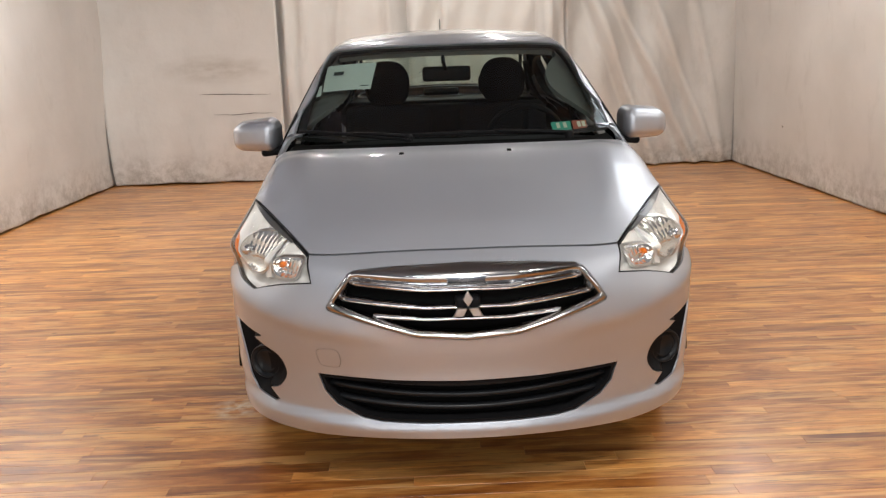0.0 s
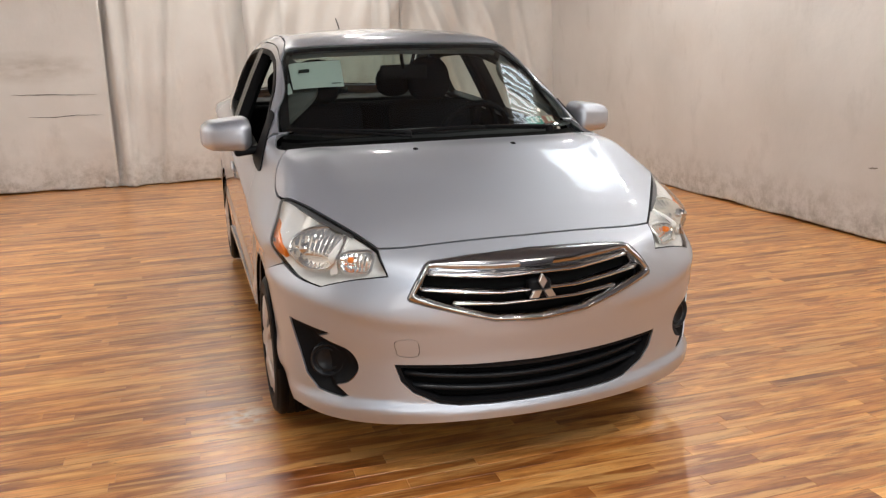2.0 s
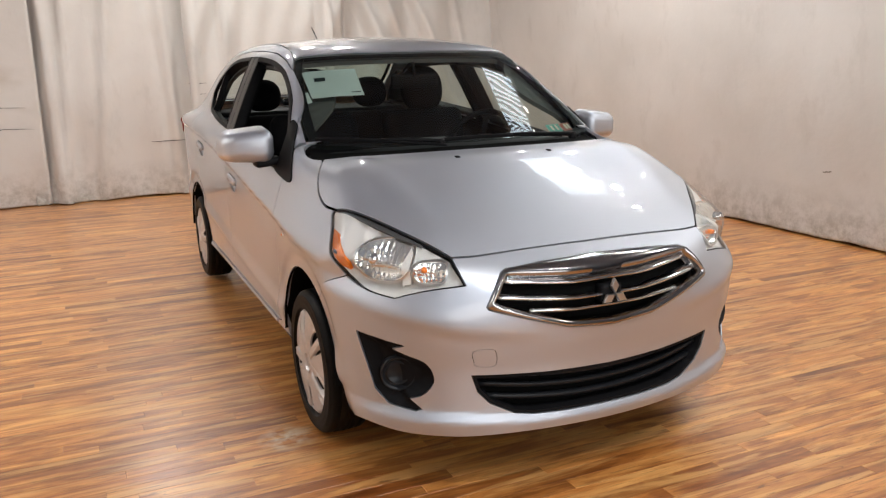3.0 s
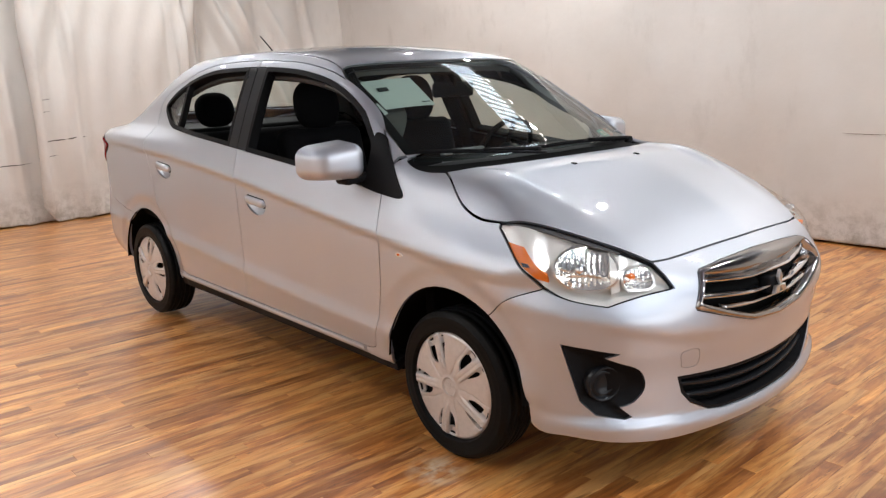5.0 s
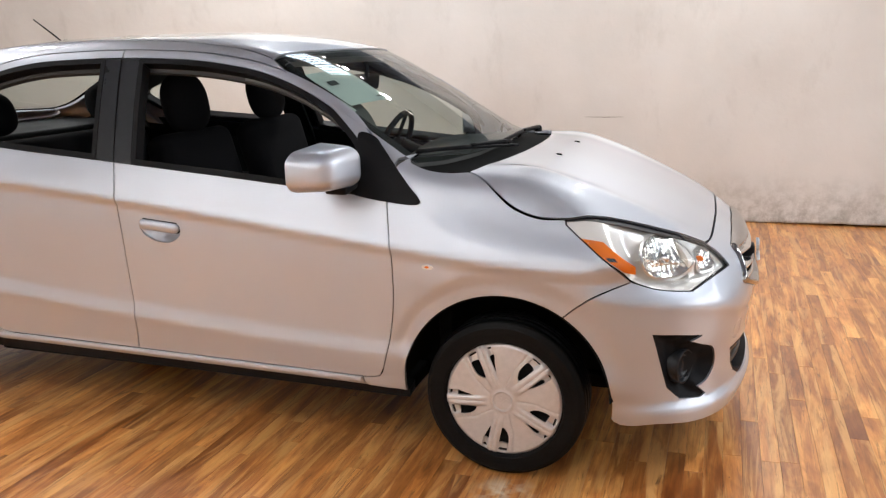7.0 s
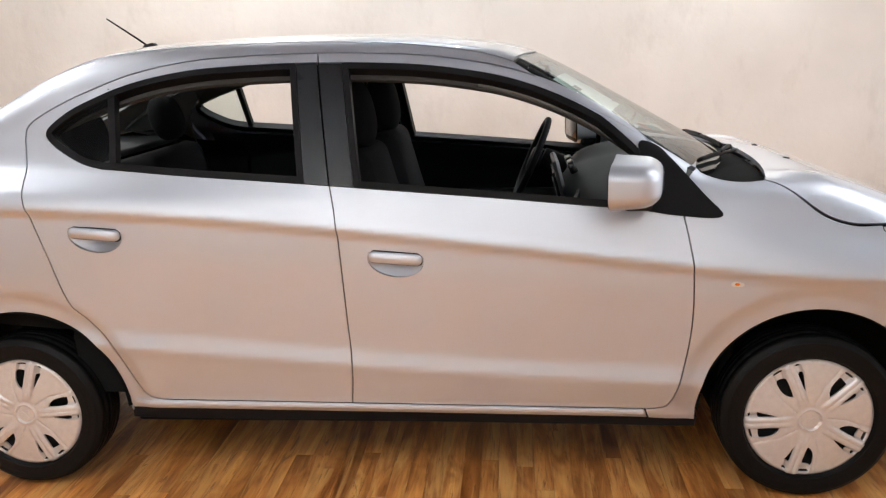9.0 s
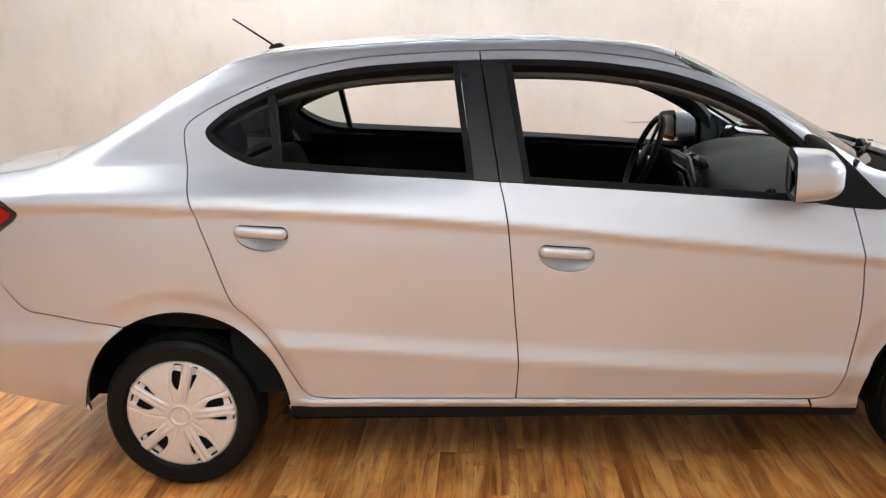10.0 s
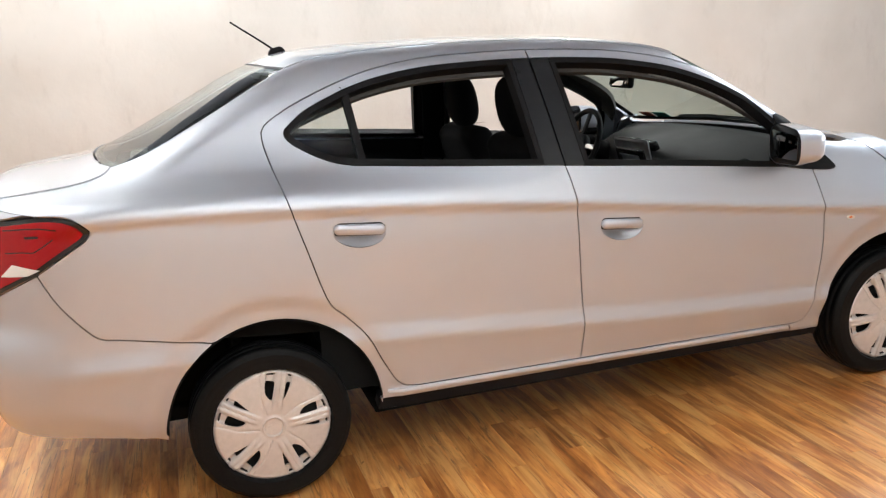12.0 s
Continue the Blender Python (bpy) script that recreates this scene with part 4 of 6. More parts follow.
rear_line = chain(SPLIT_LOW[::-1], BELT(2.30, 3.04), WIN_BACK[::-1], WIN_TOP_R[::-1], line((2.350, 1.389), (2.352, 1.419)), RAIL[RAIL[:, 0] > 2.353], DOOR_BACK, line((2.86, 0.324), (2.262, 0.3147)))


def cup_line(cy, cz):
    a = np.linspace(0, math.pi, 26)[1:-1]
    low = np.stack([cy - 0.086 * np.cos(a) * (1 - 0.10 * np.sin(a)), cz - 0.055 * np.sin(a) ** 0.8], -1)
    top = np.stack([cy + 0.086 * np.cos(a), cz + 0.022 * np.sin(a) ** 0.35], -1)
    tilt = np.array([[1, 0.085], [-0.0, 1]])
    p = np.concatenate([low, top]) - (cy, cz)
    return p @ tilt + (cy, cz)


HANDLE_F, HANDLE_R = (2.098, 0.797), (3.050, 0.886)
front_doors = panel("front_door", "side", front_line, CAR, PAINT, "silver front door with its window lowered", holes=[cup_line(*HANDLE_F)], h=0.016)
rear_doors = panel("rear_door", "side", rear_line, CAR, PAINT, "silver rear door with its window lowered", holes=[cup_line(*HANDLE_R)], h=0.016)
for doors, at in ((front_doors, HANDLE_F), (rear_doors, HANDLE_R)):
    bowl = lambda p, q, at=at: -0.033 * np.clip(1 - ((q[:, 0] - at[0]) / 0.088) ** 2 - ((q[:, 1] - at[1] + 0.012) / 0.052) ** 2, 0, 1) ** 1.1
    panel("handle_recess", "side", cup_line(*at), doors, PAINT, h=0.007, depth=0.004, gap=-0.0012, off=-0.0006, dent=bowl)
    for k, door in enumerate(doors):
        p = on("side", [(at[0], at[1] + 0.004)])[0]
        sgn = 1 if k else -1
        bm = rounded_box((0.040, 0.168, 0.036), 0.0175, 5)
        rim = rounded_box((0.040, 0.1745, 0.0450), 0.0195, 5)
        for shape, flat_by in ((bm, 0.55), (rim, 0.30)):
            for v in shape.verts:
                v.co.x = v.co.x * flat_by - sgn * 0.9 * v.co.y ** 2
        # black plate behind the grip stands in for the shade in its gap
        part("handle_gap", rim, BLACK, door, "black plate drawing the shaded gap round the pull handle", pose(sgn * (abs(p[0]) + 0.001), p[1], p[2] + 0.0012, 5, 0, 0))
        part("door_handle", bm, PAINT, door, "silver painted pull handle", pose(sgn * (abs(p[0]) + 0.009), p[1], p[2], 5, 0, 0))

# side frame with rear quarter
tail_tip = [(3.838, 0.968), (3.850, 0.985), (3.885, 1.012), (3.930, 1.021), (3.975, 1.022)]
tail_low = [(3.838, 0.968), (3.852, 0.945), (3.925, 0.900), (4.000, 0.850)]
side_top = chain(flat(on("top", GLASS_SIDE), "side"), flat(on("top", ROOF_SIDE), "side"), flat(on("top", REAR_SIDE), "side"), flat(on("top", LID_SIDE), "side"))
seam_b = spline([(4.000, 0.850), (3.955, 0.760), (3.880, 0.665), (3.845, 0.641), (3.80, 0.634), (3.66, 0.608), (3.540, 0.583)])
quarter_back = line(side_top[-1], (4.105, 1.04), tail_tip[-1], step=0.012)
frame_line = chain(line((1.2265, 0.930), (1.2265, 1.0), (1.205, 1.045), (1.165, 1.052)), side_top[side_top[:, 0] > 1.17], quarter_back, spline(tail_tip[::-1]), spline(tail_low), seam_b,
                   arch(ARCH_R, 58.6, 181)[1:], line((3.012, 0.292), (1.318, 0.266), (1.332, 0.299)), DOOR_FOOT[::-1], DOOR_BACK[::-1], RAIL[::-1], DOOR_FRONT[::-1][:9])
frames = panel("side_frame", "side", frame_line, CAR, PAINT, h=0.018)

# sill skirt
skirt = panel("sill_skirt", "side", chain(line((1.165, 0.262), (1.170, 0.226), (3.020, 0.246), (3.014, 0.290)), line((3.014, 0.290), (1.165, 0.262))), CAR, BLACK, "black plastic sill skirt", off=-0.006, depth=0.05, gap=0.0)

sill_edge = lambda drop: [(y, 0.300 + 0.0157 * (y - 1.33) - drop) for y in (1.335, 2.0, 2.86)] + [(2.99, 0.3275 - drop)]
panel("sill_lip", "side", chain(line(*sill_edge(0.004)), line(*sill_edge(0.013)[::-1])), frames, PAINT, "bright rolled edge below the doors", off=0.006, depth=0.012, gap=0.0, h=0.02)

# bumpers
arch_front = on("side", arch(ARCH_F, 124.2, 188))
bumper_side = flat(arch_front, "nose")
foot_z = 0.192
bumper_half = chain(flat(on("top", HOOD_FRONT), "nose"), HL_IN, HL_LOW, HL_OUT, flat(GAP_F, "nose"), bumper_side, spline([bumper_side[-1], (-0.83, 0.215), (-0.74, 0.226), (-0.62, 0.216), (-0.50, 0.207), (-0.44, 0.204), (-0.25, 0.203), (0.0, 0.203)]))

grille_half = flat([(0.0, 0.14, 0.737), (-0.215, 0.145, 0.732), (-0.338, 0.150, 0.7235), (-0.356, 0.145, 0.7165), (-0.400, 0.113, 0.664), (-0.424, 0.106, 0.625), (-0.418, 0.105, 0.616), (-0.350, 0.084, 0.594), (-0.235, 0.063, 0.558), (-0.155, 0.055, 0.535), (0.0, 0.05, 0.523)], "nose")
GRILLE = mirrored(line(*grille_half))
intake_half = flat([(0.0, 0.066, 0.385), (-0.225, 0.082, 0.389), (-0.440, 0.128, 0.400), (-0.464, 0.134, 0.401), (-0.446, 0.130, 0.345), (-0.410, 0.120, 0.305), (-0.330, 0.100, 0.264), (-0.270, 0.089, 0.254), (-0.150, 0.075, 0.250), (0.0, 0.066, 0.250)], "nose")
INTAKE = mirrored(line(*intake_half))
fog_flat = lambda *pts: flat(list(pts), "nose")
FOG = chain(line(*fog_flat((-0.757, 0.363, 0.527), (-0.719, 0.298, 0.519), (-0.652, 0.223, 0.503), (-0.684, 0.255, 0.490)), step=0.008),
            spline(fog_flat((-0.684, 0.255, 0.490), (-0.654, 0.228, 0.474), (-0.597, 0.190, 0.446), (-0.573, 0.183, 0.390), (-0.600, 0.202, 0.342), (-0.640, 0.230, 0.326)), 0.008),
            line(*fog_flat((-0.640, 0.230, 0.326), (-0.607, 0.207, 0.292), (-0.622, 0.217, 0.285), (-0.688, 0.280, 0.300), (-0.719, 0.318, 0.345), (-0.757, 0.363, 0.527)), step=0.008)[:-1])
TOW = spline(flat([(-0.464, 0.122, 0.484), (-0.411, 0.105, 0.489), (-0.393, 0.104, 0.470), (-0.397, 0.112, 0.430), (-0.451, 0.126, 0.432), (-0.462, 0.126, 0.450)], "nose"), 0.006, True)


def bumper_shape(p, q):
    a = np.abs(p[:, 0])
    # a lip that rolls out along the foot, and a soft shoulder beside the intake
    step_z = np.interp(a, [0.0, 0.30, 0.55, 0.70], [0.252, 0.256, 0.280, 0.288])
    low = np.clip((step_z - p[:, 2]) / 0.022, 0, 1)
    lip = 0.016 * low * low * (3 - 2 * low) * np.clip((0.50 - p[:, 1]) / 0.24, 0, 1)
    fold = np.interp(a, [0.20, 0.50, 0.715, 0.80], [0.520, 0.558, 0.616, 0.638])
    u = (p[:, 2] - fold) / 0.030
    shoulder = 0.007 * np.where(u > 0, np.exp(-(u / 1.5) ** 2), np.exp(-(u / 0.8) ** 2)) * np.clip((a - 0.22) / 0.15, 0, 1) * np.clip((0.83 - p[:, 1]) / 0.3, 0, 1)
    return lip + shoulder


front_bumper = panel("front_bumper", "nose", mirrored(bumper_half), CAR, PAINT, both=False, holes=[GRILLE, INTAKE, FOG, FOG * (-1, 1), inset(TOW, 0.0016)], h=0.013, dent=bumper_shape, depth=0.02)
panel("tow_cap", "nose", TOW, front_bumper, PAINT, "small silver tow eye cover", both=False, gap=0.0012, h=0.012)

rear_half = flat(np.concatenate([on("side", spline([(3.540, 0.583), (3.66, 0.608), (3.80, 0.634), (3.845, 0.641), (3.880, 0.665), (3.955, 0.760), (4.000, 0.850)]))]), "tail")
tail_inner = spline([tuple(rear_half[-1]), (-0.62, 0.80), (-0.52, 0.755), (-0.42, 0.74), (-0.2, 0.74), (0.0, 0.74)])
arch_back = flat(on("side", arch(ARCH_R, -2, 58.2)), "tail")
rear_foot = [tuple(v) for v in flat(on("side", [(3.83, 0.302), (3.96, 0.325), (4.07, 0.336)]), "tail")] + [(-0.5, 0.345)]


def rear_tuck(p, q):
    """The foot of the rear bumper turns in below a soft crease."""
    zc = np.interp(p[:, 1], [3.70, 3.82, 3.96, 4.20], [0.353, 0.373, 0.404, 0.42])
    return -0.22 * 0.006 * np.logaddexp(0, (zc - p[:, 2]) / 0.006) * np.clip((p[:, 1] - 3.66) / 0.08, 0, 1)


rear_outline = chain(rear_half, tail_inner, tail_inner[::-1] * (-1, 1), rear_half[::-1] * (-1, 1), arch_back[::-1] * (-1, 1), line((arch_back[0][0] * -1, arch_back[0][1]), *[(-a, b) for a, b in rear_foot], *rear_foot[::-1], tuple(arch_back[0])), arch_back)
rear_bumper = panel("rear_bumper", "tail", rear_outline, CAR, PAINT, both=False, h=0.018, dent=rear_tuck)
tail_edge = flat(on("top", LID_BACK), "tail")
quarter_in = flat(on("side", quarter_back[::-1]), "tail")
lid_half = chain(tail_edge[::-1], quarter_in[::-1][:6], line(quarter_in[3], (-0.47, 0.98), (-0.47, 0.752)), line((-0.47, 0.746), (0.0, 0.744)))
panel("boot_panel", "tail", mirrored(lid_half), boot_lid, PAINT, both=False)

# tail lamps
lamp_side = flat(on("side", spline(tail_low)[::-1]), "tail")
lamp_top = flat(on("side", spline(tail_tip)), "tail")
lamp_line = chain(lamp_side, lamp_top, spline([tuple(lamp_top[-1]), (-0.60, 1.005), (-0.52, 0.985), (-0.475, 0.960)]), spline([(-0.475, 0.960), (-0.475, 0.85), (-0.475, 0.757)]), spline([(-0.475, 0.757), (-0.52, 0.757), (-0.62, 0.802), tuple(lamp_side[0])]))
tails = panel("tail_lamp", "tail", lamp_line, CAR, GLOSS_BLACK, "red tail lamp wrapping round the rear corner in a black surround", gap=0.002, off=0.001)
panel("lens", "tail", inset(lamp_line, 0.014), tails, RED_LENS, "glossy red lens", off=0.007, depth=0.008, gap=0)


def groove(points, width):
    """A narrow band along a line on the lamp."""
    p = line(*points, step=0.01)
    d = np.gradient(p, axis=0)
    n = np.stack([-d[:, 1], d[:, 0]], -1) / np.linalg.norm(d, axis=1, keepdims=True)
    return np.concatenate([p + n * width / 2, (p - n * width / 2)[::-1]])


for pts, width in (([(4.075, 0.918), (4.035, 0.922), (3.994, 0.921), (3.965, 0.938), (3.937, 0.957)], 0.0030), ([(4.070, 0.985), (4.017, 0.990), (3.967, 0.991), (3.924, 0.985)], 0.0035), ([(4.012, 0.9655), (3.975, 0.9655)], 0.0070)):
    panel("lens_line", "tail", flat(on("side", groove(pts, width)), "tail"), tails, DARK_RED, "dark moulded line in the lens", off=0.0082, depth=0.0, gap=0, h=0.02)
panel("reverse_lens", "tail", flat(on("side", line((3.985, 0.868), (4.06, 0.885), (4.10, 0.845), (4.02, 0.852), (3.985, 0.868))), "tail")[:-1], tails, CLEAR, "clear reversing lens", off=0.009, depth=0.003, gap=0, h=0.015)

# ---------------------------------------------------------------- car: under the skin
shell = part("underbody", rounded_box((1.44, 1.84, 0.05), 0.01, 2, pose(0, 2.105, 0.240)), CAVITY, CAR, "black underbody")
part("floor_pan", rounded_box((1.02, 3.55, 0.05), 0.01, 2), CAVITY, shell, at=pose(0, 2.17, 0.252))
part("firewall", rounded_box((1.36, 0.05, 0.78), 0.01, 2), CAVITY, shell, at=pose(0, 1.06, 0.60))
part("bulkhead", rounded_box((1.30, 0.04, 0.62), 0.01, 2), CAVITY, shell, at=pose(0, 3.46, 0.54))
part("crossmember", rounded_box((1.05, 0.10, 0.42), 0.02, 2), CAVITY, shell, at=pose(0, 0.34, 0.42))
part("engine_cover", rounded_box((1.20, 0.62, 0.06), 0.02, 2), CAVITY, shell, at=pose(0, 0.70, 0.72))


def wheel_well(cy, sgn):
    bm = bmesh.new()
    rows = []
    for x, r in ((0.797, 0.343), (0.775, 0.352), (0.60, 0.360), (0.52, 0.34), (0.50, 0.02)):
        rows.append([bm.verts.new((sgn * x, cy + r * math.cos(a), 0.284 + r * math.sin(a))) for a in (math.radians(3 + 174 * k / 40) for k in range(41))])
    for a, b in zip(rows, rows[1:]):
        for k in range(40):
            bm.faces.new((a[k], a[k + 1], b[k + 1], b[k]))
    return bm


for cy in (ARCH_F, ARCH_R):
    for sgn in (-1, 1):
        part("wheel_well", wheel_well(cy, sgn), CAVITY, CAR, "black wheel arch liner")

# ---------------------------------------------------------------- car: wheels
def wheel():
    """A wheel that lies flat, its outer face up; turned upright when placed."""
    root = new("wheel")
    w = 0.0875
    tyre = part("tyre", lathe([(0.178, -0.070), (0.186, -0.080), (0.205, -0.086), (0.235, -0.0875), (0.258, -0.082), (0.271, -0.072), (0.276, -0.062), (0.2772, -0.047), (0.2735, -0.045), (0.2735, -0.039), (0.2778, -0.037),
                               (0.2790, -0.015), (0.2755, -0.013), (0.2755, -0.007), (0.2795, -0.005), (0.2795, 0.005), (0.2755, 0.007), (0.2755, 0.013), (0.2790, 0.015), (0.2778, 0.037), (0.2735, 0.039), (0.2735, 0.045), (0.2772, 0.047),
                               (0.276, 0.062), (0.272, 0.071), (0.268, 0.0725), (0.260, 0.081), (0.2545, 0.0845), (0.252, 0.0835), (0.236, 0.0875), (0.230, 0.0868), (0.212, 0.0855), (0.209, 0.0858), (0.2075, 0.0835), (0.2055, 0.078), (0.200, 0.071), (0.178, 0.066)], 96), RUBBER, root, "black road tyre with fine sidewall ribs")
    part("rim", lathe([(0.178, -0.075), (0.186, -0.080), (0.188, -0.072), (0.170, -0.060), (0.168, 0.045), (0.178, 0.060), (0.189, 0.070), (0.186, 0.074), (0.172, 0.050), (0.150, 0.040), (0.120, 0.036), (0.06, 0.030), (0.0, 0.030)], 64), STEEL, root, "dark steel wheel disc")
    cover = wheel_cover()
    cover.parent = root
    cover.matrix_basis = Matrix.Translation((0, 0, 0.011)) @ Matrix.Diagonal((1.062, 1.062, 1.0, 1.0))
    return root


def wheel_cover():
    a = np.linspace(0, 2 * math.pi, 120, endpoint=False)
    rim = np.stack([0.1925 * np.cos(a), 0.1925 * np.sin(a)], -1)
    holes = []
    SPOKES = [math.radians(72 * k) for k in range(5)]

    def slot(f, pts):
        c, s = math.cos(f), math.sin(f)
        p = spline(pts, 0.005, True)
        return np.stack([p[:, 0] * c - p[:, 1] * s, p[:, 0] * s + p[:, 1] * c], -1)
    for f in SPOKES:
        # along the spoke and across it: a wide slot on one side, a narrow one on the other
        holes.append(slot(f, [(0.088, 0.0215), (0.096, 0.0185), (0.142, 0.0185), (0.148, 0.022), (0.148, 0.045), (0.143, 0.050), (0.112, 0.045), (0.094, 0.033)]))
        holes.append(slot(f, [(0.096, -0.0185), (0.102, -0.0170), (0.144, -0.0170), (0.149, -0.019), (0.149, -0.030), (0.145, -0.0325), (0.120, -0.0265)]))
    q, tris = fill(rim, holes, 0.0038)

    def height(q):
        r = np.hypot(q[:, 0], q[:, 1])
        z = 0.078 - 0.010 * np.clip((r - 0.05) / 0.12, 0, 1) ** 2 - 0.016 * np.clip((r - 0.176) / 0.017, 0, 1) ** 2
        z = z + 0.0040 * np.clip(1 - np.abs(r - 0.034) / 0.005, 0, 1) - 0.003 * (r < 0.030)
        for f in SPOKES:
            c, s = math.cos(f), math.sin(f)
            v, u = q[:, 0] * c + q[:, 1] * s, -q[:, 0] * s + q[:, 1] * c
            out = np.clip((v - 0.045) / 0.03, 0, 1)
            # straight double rib
            rib = np.clip((0.0165 - np.abs(u)) / 0.004, 0, 1)
            z = z + out * (0.0058 * rib - 0.0036 * np.clip(1 - np.abs(u) / 0.0028, 0, 1))
            # sunk ends of the slots, towards the edge
            low, high = 0.019, 0.049 + 0.10 * (v - 0.15)
            sink = np.clip((u - low) / 0.004, 0, 1) * np.clip((high - u) / 0.004, 0, 1)
            sink = np.maximum(sink, np.clip((-u - 0.0175) / 0.004, 0, 1) * np.clip((0.034 + u) / 0.004, 0, 1))
            z = z - 0.012 * sink * np.clip((v - 0.136) / 0.010, 0, 1) * np.clip((0.182 - r) / 0.006, 0, 1)
            # bent groove from the hub to the edge
            bend = np.where(v < 0.095, 0.030 + 0.46 * (v - 0.040), 0.0553 + 0.14 * (v - 0.095) + 2.6 * np.clip(v - 0.13, 0, 1) ** 2)
            z = z - 0.0034 * np.clip(1 - np.abs(u - bend) / 0.0042, 0, 1) * (v > 0.036) * (r < 0.187)
        return z
    top = np.stack([q[:, 0], q[:, 1], height(q)], -1)
    p = top[tris]
    wrong = np.cross(p[:, 1] - p[:, 0], p[:, 2] - p[:, 0])[:, 2] < 0
    tris[wrong] = tris[wrong][:, ::-1]
    co, faces, base = [top], [tris], len(top)
    for ring in [rim] + holes:
        up = np.stack([ring[:, 0], ring[:, 1], height(ring)], -1)
        m = len(ring)
        co += [up, up - (0, 0, 0.007)]
        j = np.arange(m)
        k = (j + 1) % m
        faces += [np.stack([base + j, base + m + j, base + k], -1), np.stack([base + k, base + m + j, base + m + k], -1)]
        base += 2 * m
    bm = bmesh.new()
    made = [bm.verts.new(v) for v in np.concatenate(co)]
    for t in np.concatenate(faces):
        bm.faces.new([made[i] for i in t])
    bmesh.ops.remove_doubles(bm, verts=bm.verts, dist=2e-5)
    me = finish(bm, "wheel_cover")
    me.set_sharp_from_angle(angle=radians(40))
    ob = part("wheel_cover", me, COVER, None, "silver plastic wheel cover with ten slots")
    # small raised triple mark in the hub
    bm = bmesh.new()
    for k in range(3):
        t = math.radians(90 + 120 * k)
        c, s = math.cos(t), math.sin(t)
        pts = [(0.001, 0), (0.011, 0.0065), (0.021, 0), (0.011, -0.0065)]
        lo = [bm.verts.new((u * c - v * s, u * s + v * c, 0.0735)) for u, v in pts]
        hi = [bm.verts.new((u * 0.94 * c - v * 0.9 * s, u * 0.94 * s + v * 0.9 * c, 0.0765)) for u, v in pts]
        bm.faces.new(hi)
        for i in range(4):
            bm.faces.new((lo[i], lo[(i + 1) % 4], hi[(i + 1) % 4], hi[i]))
    bm.normal_update()
    me2 = finish(bm, "cover_mark", False)
    me2.materials.append(COVER)
    mk = new("cover_mark", me2)
    mk.parent = ob
    return ob


first = wheel()
first.parent = CAR
WHEEL_X = 0.714
SHRINK = Matrix.Scale(0.972, 4)
first.matrix_basis = pose(-WHEEL_X, AXLE_F, HUB_Z, 0, -90, 0) @ pose(0, 0, 0, 0, 0, -49) @ SHRINK
for x, y, spin in ((-WHEEL_X, AXLE_R, -14), (WHEEL_X, AXLE_F, 40), (WHEEL_X, AXLE_R, 10)):
    other = copy_thing(first, pose(x, y, HUB_Z, 0, -90 if x < 0 else 90, 0) @ pose(0, 0, 0, 0, 0, spin) @ SHRINK)
    other.parent = CAR

# ---------------------------------------------------------------- car: window trims and pillars
pillar_f = chain(line((2.222, 1.017), (2.298, 1.021), (2.3475, 1.388)), line((2.3475, 1.388), (2.272, 1.385), (2.222, 1.017)))
pillar_r = chain(line((2.300, 1.022), (2.378, 1.030), (2.420, 1.389)), line((2.420, 1.389), (2.352, 1.389), (2.300, 1.022)))
panel("pillar_cover", "side", pillar_f, front_doors, PILLAR, "matt black pillar cover", off=0.002, gap=0.0015, depth=0.03)
panel("pillar_cover", "side", pillar_r, rear_doors, PILLAR, "matt black pillar cover", off=0.002, gap=0.0015, depth=0.03)
front_win = chain(BELT(1.34, 2.222), line((2.222, 1.017), (2.272, 1.387)), WIN_TOP_F[WIN_TOP_F[:, 0] < 2.27][::-1], WIN_FRONT[::-1])
rear_win = chain(BELT(2.378, 3.04), WIN_BACK[::-1], WIN_TOP_R[WIN_TOP_R[:, 0] > 2.422][::-1], line((2.421, 1.388), (2.378, 1.031)))
panel("window_trim", "side", front_win, front_doors, BLACK, "black window surround", off=0.003, gap=0.0, depth=0.045, holes=[inset(front_win, 0.019)], h=0.02)
panel("window_trim", "side", rear_win, rear_doors, BLACK, "black window surround", off=0.003, gap=0.0, depth=0.045, holes=[inset(rear_win, 0.019)], h=0.02)
bar = line((2.992, 1.092), (3.014, 1.092), (3.042, 1.330), (3.018, 1.330), (2.992, 1.092))[:-1]
panel("divider_bar", "side", bar, rear_doors, BLACK, "black upright bar in the rear door window", off=0.0, gap=0.0, depth=0.03, h=0.02)
inner = inset(rear_win, 0.016)
quarter = inner[inner[:, 0] > 3.012]
quarter = chain(quarter)
for pane in panel("quarter_glass", "side", quarter, rear_doors, GLASS, "fixed dark quarter glass", off=-0.006, gap=0.0, depth=0.003, h=0.03):
    pane.visible_shadow = False
sail = spline([(1.112, 0.909), (1.118, 0.925), (1.155, 0.962), (1.215, 1.028), (1.262, 1.078), (1.300, 1.112), (1.352, 1.125), (1.345, 1.06), (1.338, 0.985), (1.345, 0.936), (1.30, 0.922), (1.226, 0.911), (1.14, 0.903)], 0.01, True)
panel("mirror_sail", "side", sail, front_doors, BLACK, "black triangular mirror base", off=0.005, gap=0.0, depth=0.012, h=0.02)

